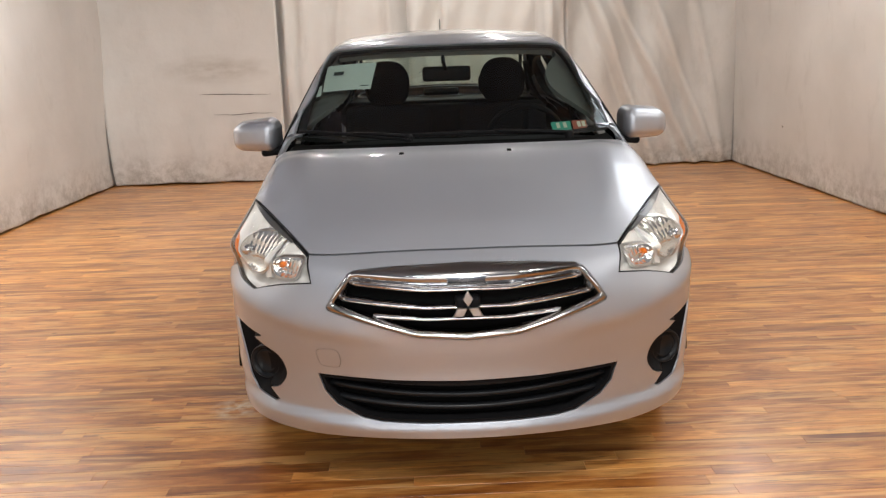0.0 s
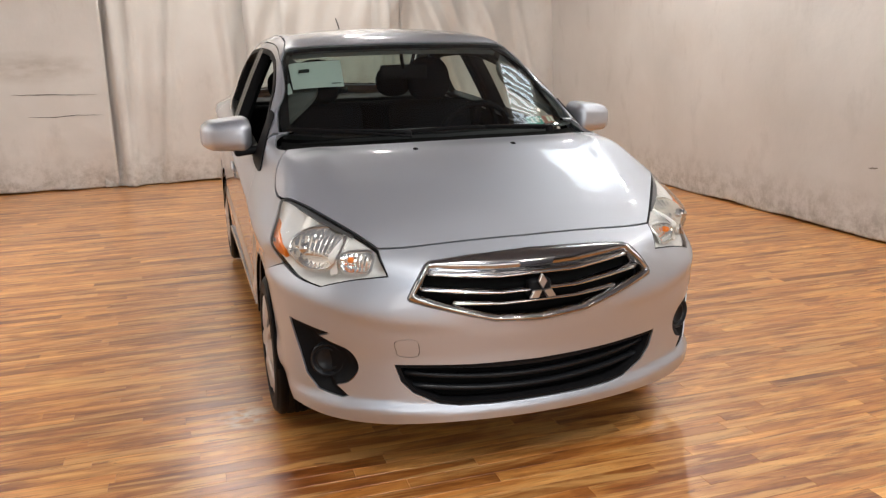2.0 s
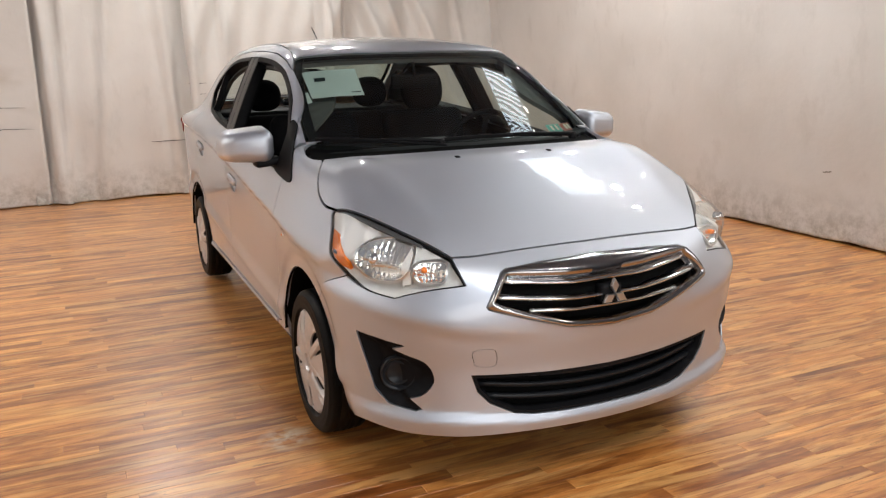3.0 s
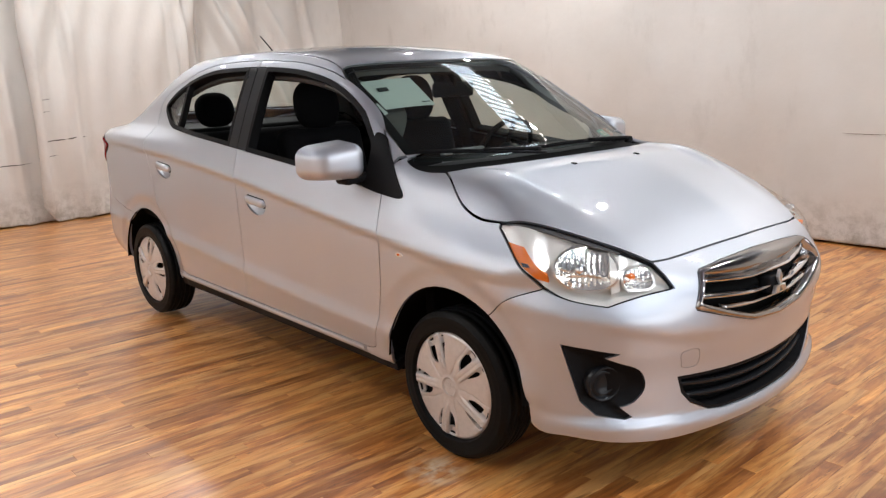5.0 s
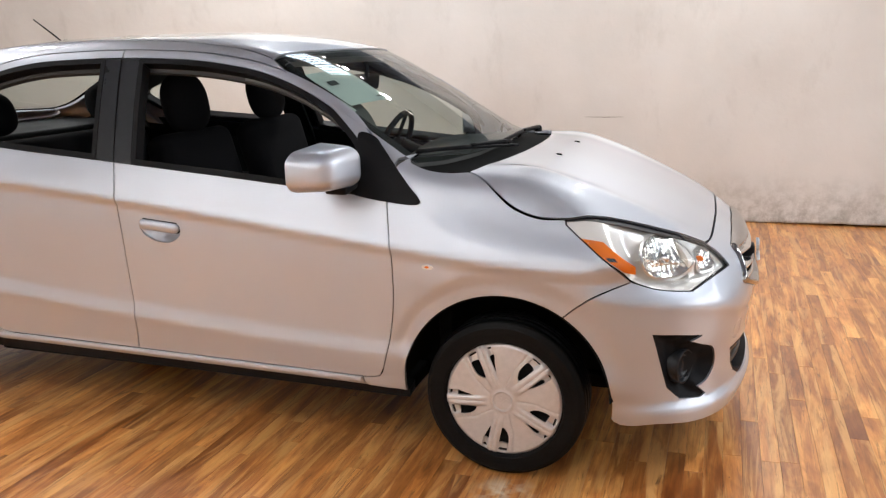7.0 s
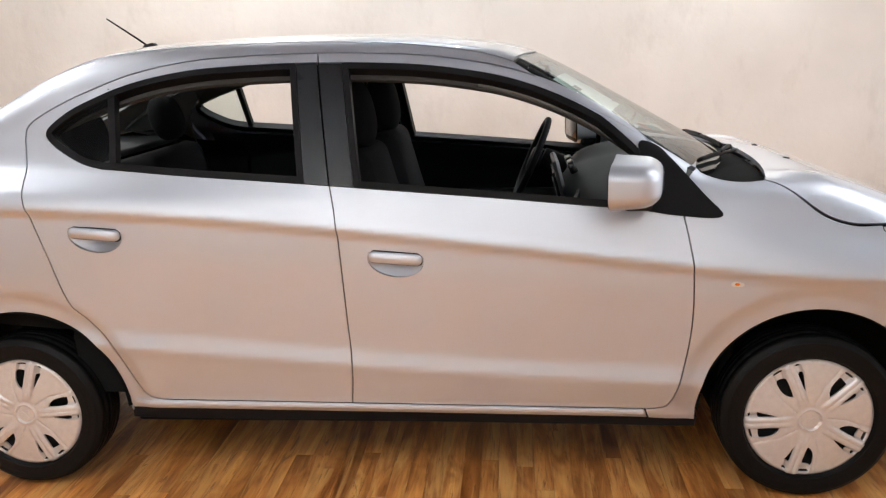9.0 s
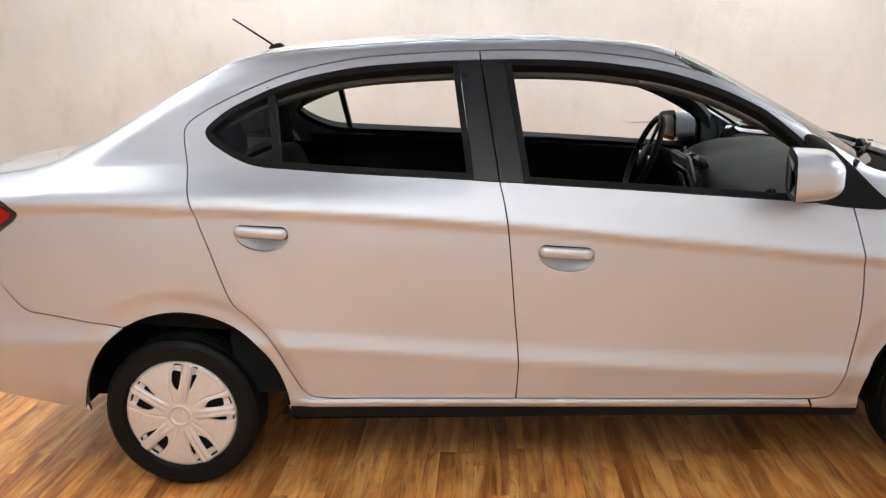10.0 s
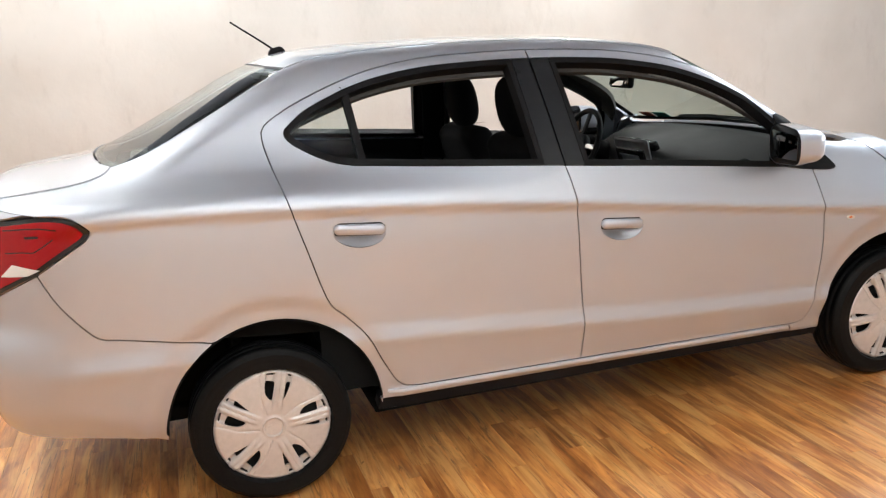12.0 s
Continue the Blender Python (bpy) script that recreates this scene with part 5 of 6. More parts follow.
# ---------------------------------------------------------------- car: door mirrors
def door_mirror(sgn, door):
    def shape(bm):
        for v in bm.verts:
            out = min(1.0, max(0.0, (v.co.x * sgn + 0.105) / 0.21))
            v.co.z *= 1.0 - 0.20 * out
            v.co.z += 0.006 * (1 - out)
            nose_in = min(1.0, max(0.0, 0.5 - v.co.y / 0.13))
            v.co.z *= 1 - 0.14 * nose_in
            v.co.x *= 1 - 0.08 * nose_in
            v.co.y += 0.045 * out ** 1.6
        return bm
    at = pose(sgn * 0.856, 1.362, 1.027)
    bm = rounded_box((0.214, 0.200, 0.158), 0.052, 7, pose(0, 0.03, 0))
    bmesh.ops.bisect_plane(bm, geom=bm.verts[:] + bm.edges[:] + bm.faces[:], plane_co=(0, 0.068, 0), plane_no=(0, 1, 0), clear_outer=True)
    cap = part("mirror_cap", shape(bm), PAINT, door, "silver painted mirror housing", at)
    rim = rounded_box((0.206, 0.200, 0.150), 0.048, 7, pose(0, 0.03, 0))
    for cut, way in ((0.0705, 1), (0.040, -1)):
        bmesh.ops.bisect_plane(rim, geom=rim.verts[:] + rim.edges[:] + rim.faces[:], plane_co=(0, cut, 0), plane_no=(0, way, 0), clear_outer=True)
    bmesh.ops.holes_fill(rim, edges=[e for e in rim.edges if e.is_boundary])
    part("mirror_rim", shape(rim), BLACK, cap, "black mirror rim")
    part("mirror_glass", shape(rounded_box((0.176, 0.004, 0.108), 0.0015, 1, pose(0, 0.0708, 0))), MIRROR_DARK, cap, "mirror glass coloured near black like a dark reflection")
    part("mirror_foot", rounded_box((0.11, 0.085, 0.034), 0.014, 3, pose(-sgn * 0.078, 0.010, -0.064, 0, sgn * 6, 0)), BLACK, cap, "black mirror foot")
    return cap


for sgn, door in ((-1, front_doors[0]), (1, front_doors[1])):
    door_mirror(sgn, door)

# ---------------------------------------------------------------- car: headlights
lamp_outline = chain(HL_TOP, HL_BACK[::-1], HL_OUT[::-1], HL_LOW[::-1], HL_IN[::-1])
pocket = lambda p, q: -0.010 - 0.044 * np.clip(np.min(np.hypot(q[:, None, 0] - lamp_outline[None, :, 0], q[:, None, 1] - lamp_outline[None, :, 1]), 1) / 0.05, 0, 1) ** 0.7 * np.clip((q[:, 0] + 0.865) / 0.06, 0.02, 1)
housings = panel("headlight", "nose", inset(lamp_outline, 0.003), CAR, LAMP_CHROME, "large clear headlight with chrome bowls and an amber side reflector", gap=0.0, h=0.014, depth=0.03, dent=pocket)
for lens in panel("lens", "nose", lamp_outline, housings, LENS, "clear moulded lens", gap=0.0006, off=-0.0005, depth=0.003, h=0.016):
    lens.visible_shadow = False
panel("seal", "nose", lamp_outline, housings, BLACK, "black lamp seal", gap=0.0004, off=-0.003, depth=0.01, h=0.016, holes=[inset(lamp_outline, 0.0030)])
amber_line = flat([(-0.765, 0.595, 0.824), (-0.755, 0.520, 0.816), (-0.752, 0.425, 0.738), (-0.752, 0.418, 0.708), (-0.768, 0.455, 0.718)], "nose")
panel("side_reflector", "nose", line(*amber_line, amber_line[0])[:-1], housings, AMBER, "amber side reflector", gap=0.001, off=-0.010, depth=0.012, h=0.012)
mark_line = flat([(-0.762, 0.520, 0.772), (-0.760, 0.492, 0.770), (-0.761, 0.482, 0.758), (-0.765, 0.508, 0.760)], "nose")
panel("reflector_mark", "nose", line(*mark_line, mark_line[0])[:-1], housings, INK, "small dark mark", gap=0.0, off=-0.0085, depth=0.0, h=0.01)


def lamp_circle(mid, wide, tall, n=48):
    c = flat([mid], "nose")[0]
    a = np.linspace(0, 2 * math.pi, n, endpoint=False)
    return c, c + np.stack([wide * np.cos(a), tall * np.sin(a)], -1)


def fluted(c, wide, tall, deep, pitch, rise):
    """Depth of a chrome bowl with upright flutes and two cross steps."""
    def f(p, q):
        u, v = (q[:, 0] - c[0]) / wide, (q[:, 1] - c[1]) / tall
        r = np.clip(1 - u * u - v * v, 0, 1)
        k = (q[:, 0] - c[0]) / pitch
        flute = (2 * np.abs(k - np.floor(k + 0.5))) ** 2
        step = np.floor((v + 1) * 2.5) * 0.003
        return -0.014 - deep * r ** 0.8 + np.minimum(1, 3 * r) * (rise * flute + step - 0.006)
    return f


main_c, main_loop = lamp_circle((-0.684, 0.322, 0.757), 0.090, 0.066)
turn_c, turn_loop = lamp_circle((-0.558, 0.222, 0.728), 0.046, 0.034)
# squarer outlines than a plain ellipse
squared = lambda c, loop, k: c + np.sign(loop - c) * np.abs(loop - c).max(0) * (np.abs(loop - c) / np.abs(loop - c).max(0)) ** k
main_loop, turn_loop = squared(main_c, main_loop, 0.82), squared(turn_c, turn_loop, 0.55)
brow_top = HL_TOP[int(len(HL_TOP) * 0.22):int(len(HL_TOP) * 0.97)]
brow = chain(brow_top, (brow_top + np.stack([0.004 + 0 * brow_top[:, 0], -0.004 - 0.009 * np.sin(np.linspace(0.5, 3.0, len(brow_top)))], -1))[::-1])
panel("brow", "nose", brow, housings, SATIN_DARK, "dark satin strip below the upper edge", gap=0.001, off=-0.008, depth=0.006, h=0.014)
fin_c = (main_c + turn_c) / 2
fin = np.array([(-0.002, 0.070), (0.010, 0.060), (0.014, -0.052), (-0.010, -0.058), (-0.012, 0.010)]) + fin_c + (0.004, 0.0)
panel("fin", "nose", line(*fin, fin[0], step=0.01)[:-1], housings, LAMP_CHROME, "pale upright fin between the bowls", gap=0.0, off=-0.016, depth=0.02, h=0.012)
for name, c, loop, wide, tall, deep, pitch, label in (("main_reflector", main_c, main_loop, 0.092, 0.068, 0.044, 0.017, "wide fluted chrome main beam reflector"), ("turn_reflector", turn_c, turn_loop, 0.048, 0.036, 0.024, 0.014, "chrome turn signal reflector")):
    made = panel(name, "nose", loop, housings, REFLECTOR, label, gap=0.0, off=0.0, depth=0.006, h=0.0036, dent=fluted(c, wide, tall, deep, pitch, 0.0036))
    panel("reflector_ring", "nose", inset(loop, -0.005), made, SATIN, "satin ring round the bowl", gap=0.0, off=-0.013, depth=0.004, h=0.02, holes=[inset(loop, 0.001)])
    p = on("nose", [c])[0]
    for k, ob in enumerate(made):
        sgn = 1 if k else -1
        at = look((sgn * abs(p[0]), p[1] + 0.045, p[2]), (sgn * (abs(p[0]) + 0.25), p[1] - 0.9, p[2])) @ pose(0, 0, 0, 180, 0, 0)
        if name == "main_reflector":
            part("bulb_shield", lathe([(0.0, 0.034), (0.013, 0.033), (0.016, 0.026), (0.016, 0.0), (0.0, 0.0)], 24), CHROME, ob, "", at)
        else:
            part("turn_bulb", lathe([(0.0, 0.028), (0.007, 0.026), (0.010, 0.018), (0.008, 0.0), (0.0, 0.0)], 20), AMBER, ob, "amber bulb", at)

# ---------------------------------------------------------------- car: grille
grille_inner = mirrored(line(*flat([(0.0, 0.09, 0.6985), (-0.143, 0.094, 0.6995), (-0.342, 0.130, 0.707), (-0.399, 0.100, 0.634), (-0.244, 0.07, 0.581), (-0.152, 0.055, 0.555), (0.0, 0.047, 0.545)], "nose")))


def round_ring(outer, inner, centre, rows=9, lift=0.010, base=0.002, n=420):
    """A rounded moulding between two outlines of the nose."""
    ang = np.linspace(-math.pi, math.pi, n, endpoint=False)

    def reach(loop):
        d = line(*loop, loop[0], step=0.002) - centre
        t, r = np.arctan2(d[:, 1], d[:, 0]), np.hypot(d[:, 0], d[:, 1])
        o = np.argsort(t)
        t, r = t[o], r[o]
        return np.interp(ang, np.concatenate([t[-3:] - 2 * math.pi, t, t[:3] + 2 * math.pi]), np.concatenate([r[-3:], r, r[:3]]))
    ro, ri = reach(outer), reach(inner)
    bm = bmesh.new()
    loops = []
    way = np.stack([np.cos(ang), np.sin(ang)], -1)
    for k in range(rows + 2):
        f = min(1, max(0, (k - 1) / (rows - 1)))
        q = centre + way * (ro + (ri - ro) * f)[:, None]
        p = on("nose", q)
        h = base + lift * math.sin(math.pi * f) ** 0.8 if 0 < k < rows + 1 else base - (0.008 if k == 0 else 0.04)
        p = p + normals(p) * h
        loops.append([bm.verts.new(v) for v in p])
    for a, b in zip(loops, loops[1:]):
        for j in range(n):
            bm.faces.new((a[j], a[(j + 1) % n], b[(j + 1) % n], b[j]))
    me = finish(bm, "grille")
    me.set_sharp_from_angle(angle=radians(60))
    return me


ring = part("grille", round_ring(GRILLE, grille_inner, np.array([0.0, 0.625])), DARK_CHROME, CAR, "black grille in a chrome six-sided frame with chrome bars")
panel("mesh_back", "nose", inset(GRILLE, 0.004), ring, CAVITY, "black grille backing", both=False, gap=0.0, off=-0.055, depth=0.0, h=0.04)


def chrome_bar(z_mid, z_bend, z_end, x_end, tall, deep):
    """One bar across the grille, rising from its middle towards both ends."""
    half = 24
    xs = np.linspace(-x_end, x_end, 2 * half + 1)
    a = np.abs(xs)
    zc = np.where(a < 0.13, z_mid + (z_bend - z_mid) * (a / 0.13) ** 2, z_bend + (z_end - z_bend) * (a - 0.13) / max(x_end - 0.13, 1e-3))
    tt = tall * np.where(a < 0.16, 0.75, 1.0)
    base = on("nose", np.stack([flat(np.stack([xs, nose_y(a, zc), zc], -1), "nose")[:, 0], zc], -1))
    n = normals(base)
    bm = bmesh.new()
    rows = []
    for i in range(len(xs)):
        p, d = Vector(base[i]), Vector(n[i])
        d.z = 0
        d.normalize()
        sec = [(-deep, 0.5), (-0.004, 0.5), (0.003, 0.22), (0.004, -0.1), (0.0, -0.42), (-0.006, -0.5), (-deep, -0.5)]
        rows.append([bm.verts.new(p + d * (u - 0.018) + Vector((0, 0, v * tt[i]))) for u, v in sec])
    for r, s in zip(rows, rows[1:]):
        for k in range(6):
            bm.faces.new((r[k], r[k + 1], s[k + 1], s[k]))
    bm.faces.new(rows[0])
    bm.faces.new(rows[-1][::-1])
    return bm


for zm, zb, ze, xe in ((0.672, 0.671, 0.688, 0.352), (0.6215, 0.6205, 0.644, 0.384), (0.586, 0.585, 0.597, 0.285)):
    part("chrome_bar", chrome_bar(zm, zb, ze, xe, 0.0150, 0.030), CHROME, ring, "chrome grille bar")


def emblem():
    root = bmesh.new()
    for t, ux in ((90, 0), (210, 0), (330, 0)):
        c, s = math.cos(math.radians(t)), math.sin(math.radians(t))
        pts = [(0.0015, 0), (0.0265, 0.0150), (0.0515, 0), (0.0265, -0.0150)]
        back = [root.verts.new((u * c - v * s, 0.004, u * s + v * c)) for u, v in pts]
        edge = [root.verts.new((u * c - v * s, -0.004, u * s + v * c)) for u, v in pts]
        face = [root.verts.new(((0.0015 + (u - 0.0015) * 0.86 + 0.003) * c - v * 0.86 * s, -0.0075, (0.0015 + (u - 0.0015) * 0.86 + 0.003) * s + v * 0.86 * c)) for u, v in pts]
        root.faces.new(face)
        for i in range(4):
            j = (i + 1) % 4
            root.faces.new((back[i], back[j], edge[j], edge[i]))
            root.faces.new((edge[i], edge[j], face[j], face[i]))
    return finish(root, "emblem", False)


part("emblem", emblem(), SATIN, ring, "chrome three-diamond emblem", pose(0.002, 0.048, 0.624, -4, 0, 0))
part("emblem_mount", rounded_box((0.075, 0.05, 0.06), 0.01, 2), BLACK, ring, "", pose(0.002, 0.083, 0.622))

# lower intake
intake = panel("lower_grille", "nose", INTAKE, CAR, BLACK, "black lower intake with long slats", both=False, gap=0.0005, off=-0.003, depth=0.06, h=0.02, holes=[inset(INTAKE, 0.010)])
panel("intake_back", "nose", inset(INTAKE, 0.003), intake, CAVITY, "", both=False, gap=0.0, off=-0.062, depth=0.0, h=0.04)


def slat(z, x_end, tall):
    xs = np.linspace(-x_end, x_end, 33)
    base = np.stack([xs, nose_y(np.abs(xs), np.full_like(xs, 0.34)), z + 0.034 * (xs / 0.43) ** 2], -1)
    bm = bmesh.new()
    rows = []
    for p in base:
        p = Vector(p)
        rows.append([bm.verts.new(p + Vector((0, u + 0.022, v * tall))) for u, v in ((0.03, 0.35), (0.004, 0.5), (0.0, 0.2), (0.002, -0.5), (0.03, -0.5))])
    for r, s in zip(rows, rows[1:]):
        for k in range(4):
            bm.faces.new((r[k], r[k + 1], s[k + 1], s[k]))
    bm.faces.new(rows[0])
    bm.faces.new(rows[-1][::-1])
    return bm


for z, xe in ((0.366, 0.440), (0.330, 0.432), (0.289, 0.405)):
    part("slat", slat(z, xe, 0.015), PILLAR, intake, "black plastic slat")

# fog lamp bezels
fog_centre = flat([(-0.668, 0.262, 0.396)], "nose")[0]
hollow = lambda p, q: -0.004 - 0.030 * np.clip(np.min(np.hypot(q[:, None, 0] - FOG[None, :, 0], q[:, None, 1] - FOG[None, :, 1]), 1) / 0.035, 0, 1)
bezels = panel("fog_lamp_bezel", "nose", FOG, CAR, BLACK, "black hooked bezel with a round blank in the bumper corner", gap=0.0006, h=0.010, depth=0.02, dent=hollow)
for k, bez in enumerate(bezels):
    sgn = 1 if k else -1
    p = on("nose", [fog_centre])[0]
    at = look((sgn * abs(p[0]) * 0.965, p[1] + 0.030, p[2]), (sgn * (abs(p[0]) * 0.965 + 0.45), p[1] - 1.0, p[2])) @ pose(0, 0, 0, 180, 0, 0)
    part("round_blank", lathe([(0.0, 0.010), (0.030, 0.008), (0.034, 0.014), (0.038, 0.014), (0.041, 0.004), (0.046, 0.010), (0.052, 0.022), (0.056, 0.020), (0.058, -0.02)], 48), PILLAR, bez, "round black fog lamp blank", at)

# ---------------------------------------------------------------- car: small outer parts
for sgn in (-1, 1):
    p = on("top", [(sgn * 0.199, 0.763)])[0]
    part("washer_jet", rounded_box((0.018, 0.022, 0.010), 0.004, 2), BLACK, hood, "black washer jet", pose(p[0], p[1], p[2] + 0.006, 6, 0, 0))
marker = [(1.092, 0.7135), (1.085, 0.7195), (1.070, 0.7205), (1.057, 0.7165), (1.053, 0.7105), (1.060, 0.7055), (1.077, 0.7055), (1.088, 0.7075)]
wings = [o for o in CAR.children if o.name.startswith("front_wing")]
panel("side_marker", "side", spline(marker, 0.004, True), wings, CLEAR, "small clear side marker lamp", gap=0.0, off=0.004, depth=0.006, h=0.006)
dot = np.linspace(0, 2 * math.pi, 14, endpoint=False)
panel("marker_bulb", "side", np.stack([1.074 + 0.007 * np.cos(dot), 0.713 + 0.004 * np.sin(dot)], -1), wings, AMBER, "amber bulb", gap=0.0, off=0.0055, depth=0.002, h=0.005)


def on_glass(pts, lift):
    p = on("top", pts)
    return [Vector(a) + Vector(b) * lift for a, b in zip(p, normals(p))]


def wiper(pivot, tip, elbow):
    root = part("wiper", tube(on_glass(line(pivot, elbow, step=0.03), 0.020), 0.0085, 8, 0.7), BLACK, CAR, "black windscreen wiper at rest")
    blade = line(tip, (2 * elbow[0] - tip[0], 2 * elbow[1] - tip[1]), step=0.03)
    part("blade", tube(on_glass(blade, 0.012), 0.006, 6), BLACK, root, "rubber wiper blade")
    part("arm_rib", tube(on_glass(line(tip, elbow, step=0.04), 0.018), 0.005, 6), BLACK, root)
    part("pivot_cap", lathe([(0.0, 0.028), (0.014, 0.026), (0.018, 0.016), (0.018, 0.0)], 20), BLACK, root, at=Matrix.Translation(on_glass([pivot], 0.0)[0]))


wiper((-0.175, 0.965), (-0.625, 1.170), (-0.395, 1.050))
wiper((0.46, 0.985), (-0.165, 0.985), (0.165, 0.990))
ant = on("top", [(0.0, 3.155)])[0]
antenna = part("antenna", rounded_box((0.040, 0.075, 0.026), 0.011, 4, taper=lambda c: setattr(c, "y", c.y * (0.6 if c.z > 0 else 1))), BLACK, CAR, "black roof antenna mast leaning back", pose(0, ant[1], ant[2] + 0.008, -14, 0, 0))
part("mast", tube([(0, 3.165, ant[2] + 0.014), (0, 3.20, ant[2] + 0.040), (0, 3.255, ant[2] + 0.078), (0, 3.318, ant[2] + 0.121)], 0.0042, 8, 0.8), BLACK, antenna)
antenna.children[0].matrix_parent_inverse = antenna.matrix_basis.inverted()

# papers and stickers on the glass
def sticker(name, pts, mat, label, lift=-0.011, parent=windscreen, h=0.03):
    ob = new(name, skin(name, "top", line(*pts, pts[0])[:-1], gap=0.0, h=h, depth=0.0, off=lift))
    ob.data.materials.append(mat)
    return ob


def flat_thing(name, pts, mat, label, category, lift):
    ob = sticker(name, pts, mat, label, lift)
    ob.parent = windscreen
    ob["label"] = label
    return ob


flat_thing("window_sheet", [(-0.553, 1.603), (-0.322, 1.550), (-0.344, 1.364), (-0.560, 1.420)], PAPER, "pale paper sheet taped inside the glass", "paper", -0.012)
flat_thing("sheet_print", [(-0.515, 1.538), (-0.468, 1.527), (-0.472, 1.503), (-0.519, 1.514)], INK, "dark printed block on the sheet", "print", -0.009)
flat_thing("sheet_print", [(-0.39, 1.400), (-0.352, 1.391), (-0.353, 1.385), (-0.391, 1.394)], INK, "thin printed line on the sheet", "print", -0.009)
flat_thing("tag", [(-0.590, 1.467), (-0.566, 1.467), (-0.566, 1.398), (-0.592, 1.398)], PAPER, "small pale tag inside the glass", "tag", -0.012)
flat_thing("sticker", [(0.407, 1.120), (0.494, 1.152), (0.492, 1.100), (0.411, 1.066)], TEAL, "teal inspection sticker", "sticker", -0.008)
flat_thing("sticker", [(0.500, 1.155), (0.566, 1.182), (0.562, 1.134), (0.500, 1.103)], RUST, "red-brown inspection sticker", "sticker", -0.008)
for x0, y0 in ((0.428, 1.098), (0.458, 1.110), (0.520, 1.134), (0.541, 1.143)):
    flat_thing("sticker_print", [(x0, y0 + 0.020), (x0 + 0.015, y0 + 0.026), (x0 + 0.016, y0 - 0.006), (x0 + 0.001, y0 - 0.012)], CREAM, "pale block on the sticker", "print", -0.005)

# ---------------------------------------------------------------- car: cabin
card = lambda ya, yb: chain(BELT(ya, yb), line((yb, float(Z_BELT(np.array([yb]))[0])), (yb, 0.32), (ya, 0.30), (ya, float(Z_BELT(np.array([ya]))[0]))))
panel("door_card", "side", card(1.24, 2.29), front_doors, LINING, "black moulded door lining", off=-0.050, depth=0.0, gap=0.004, h=0.05)
panel("door_card", "side", card(2.31, 3.20), rear_doors, LINING, "black moulded door lining", off=-0.050, depth=0.0, gap=0.004, h=0.05)
for doors, ya in ((front_doors, 1.75), (rear_doors, 2.70)):
    for k, door in enumerate(doors):
        sgn = 1 if k else -1
        part("armrest", rounded_box((0.06, 0.52, 0.07), 0.02, 3), DASH, door, "black armrest", pose(sgn * 0.715, ya, 0.72, 0, 0, 0))
trim_low = np.array([(y, z - 0.062) for y, z in RAIL if 1.36 < y < 3.22])
trim_top = np.array([(y, z + 0.010) for y, z in RAIL if 1.36 < y < 3.22])
panel("roof_trim", "side", chain(trim_low, trim_top[::-1]), CAR, DARK_TRIM, "light grey pillar and roof edge lining", off=-0.045, depth=0.02, gap=0.0, h=0.03)
ys_trim = np.linspace(1.29, 1.84, 24)
a_trim = chain(np.stack([ys_trim, rail_at(ys_trim) - 0.057], -1), np.stack([ys_trim, rail_at(ys_trim) + 0.034], -1)[::-1])
panel("pillar_trim", "side", a_trim, CAR, MID_TRIM, "grey windscreen pillar lining", off=-0.040, depth=0.02, gap=0.0, h=0.03)
b_trim = line((2.230, 0.36), (2.360, 0.36), (2.352, 1.02), (2.398, 1.38), (2.300, 1.38), (2.250, 1.00), (2.230, 0.36))
panel("pillar_lining", "side", chain(b_trim), CAR, LINING, "dark centre pillar lining", off=-0.050, depth=0.015, gap=0.0, h=0.03)
c_trim = line((3.28, 1.06), (3.62, 1.13), (3.46, 1.24), (3.22, 1.335), (3.16, 1.31), (3.27, 1.18), (3.28, 1.06))
panel("rear_pillar_lining", "side", chain(c_trim), CAR, DARK_TRIM, "dark rear pillar lining", off=-0.060, depth=0.02, gap=0.0, h=0.03)
panel("rear_quarter_lining", "side", line((3.05, 0.55), (3.75, 0.60), (3.75, 1.10), (3.40, 1.12), (3.27, 1.075), (3.05, 1.05), (3.05, 0.55))[:-1], CAR, CAVITY, "dark rear side lining", off=-0.062, depth=0.0, gap=0.0, h=0.05)
panel("headliner", "top", inset(mirrored(chain(GLASS_TOP[::-1], ROOF_SIDE, REAR_TOP)), 0.01), CAR, GREY_TRIM, "light grey roof lining", both=False, off=-0.045, depth=0.02, gap=0.0, h=0.06)


def cushion(size, radius, m, bulge=0.0):
    bm = rounded_box(size, radius, 5)
    for v in bm.verts:
        u = 1 - (2 * v.co.x / size[0]) ** 2
        v.co.y -= bulge * max(0, u)
    bmesh.ops.transform(bm, matrix=m, verts=bm.verts)
    return bm


def head(w, d, h, m):
    """An egg-shaped head restraint."""
    bm = bmesh.new()
    bmesh.ops.create_uvsphere(bm, u_segments=32, v_segments=20, radius=1.0)
    sq = lambda t, k: math.copysign(abs(t) ** k, t)
    for v in bm.verts:
        x, y, z = v.co
        v.co = (sq(x, 0.72) * w / 2 * (1 - 0.10 * (z > 0) * z * z), sq(y, 0.8) * d / 2, sq(z, 0.80) * h / 2)
    bmesh.ops.transform(bm, matrix=m, verts=bm.verts)
    return bm


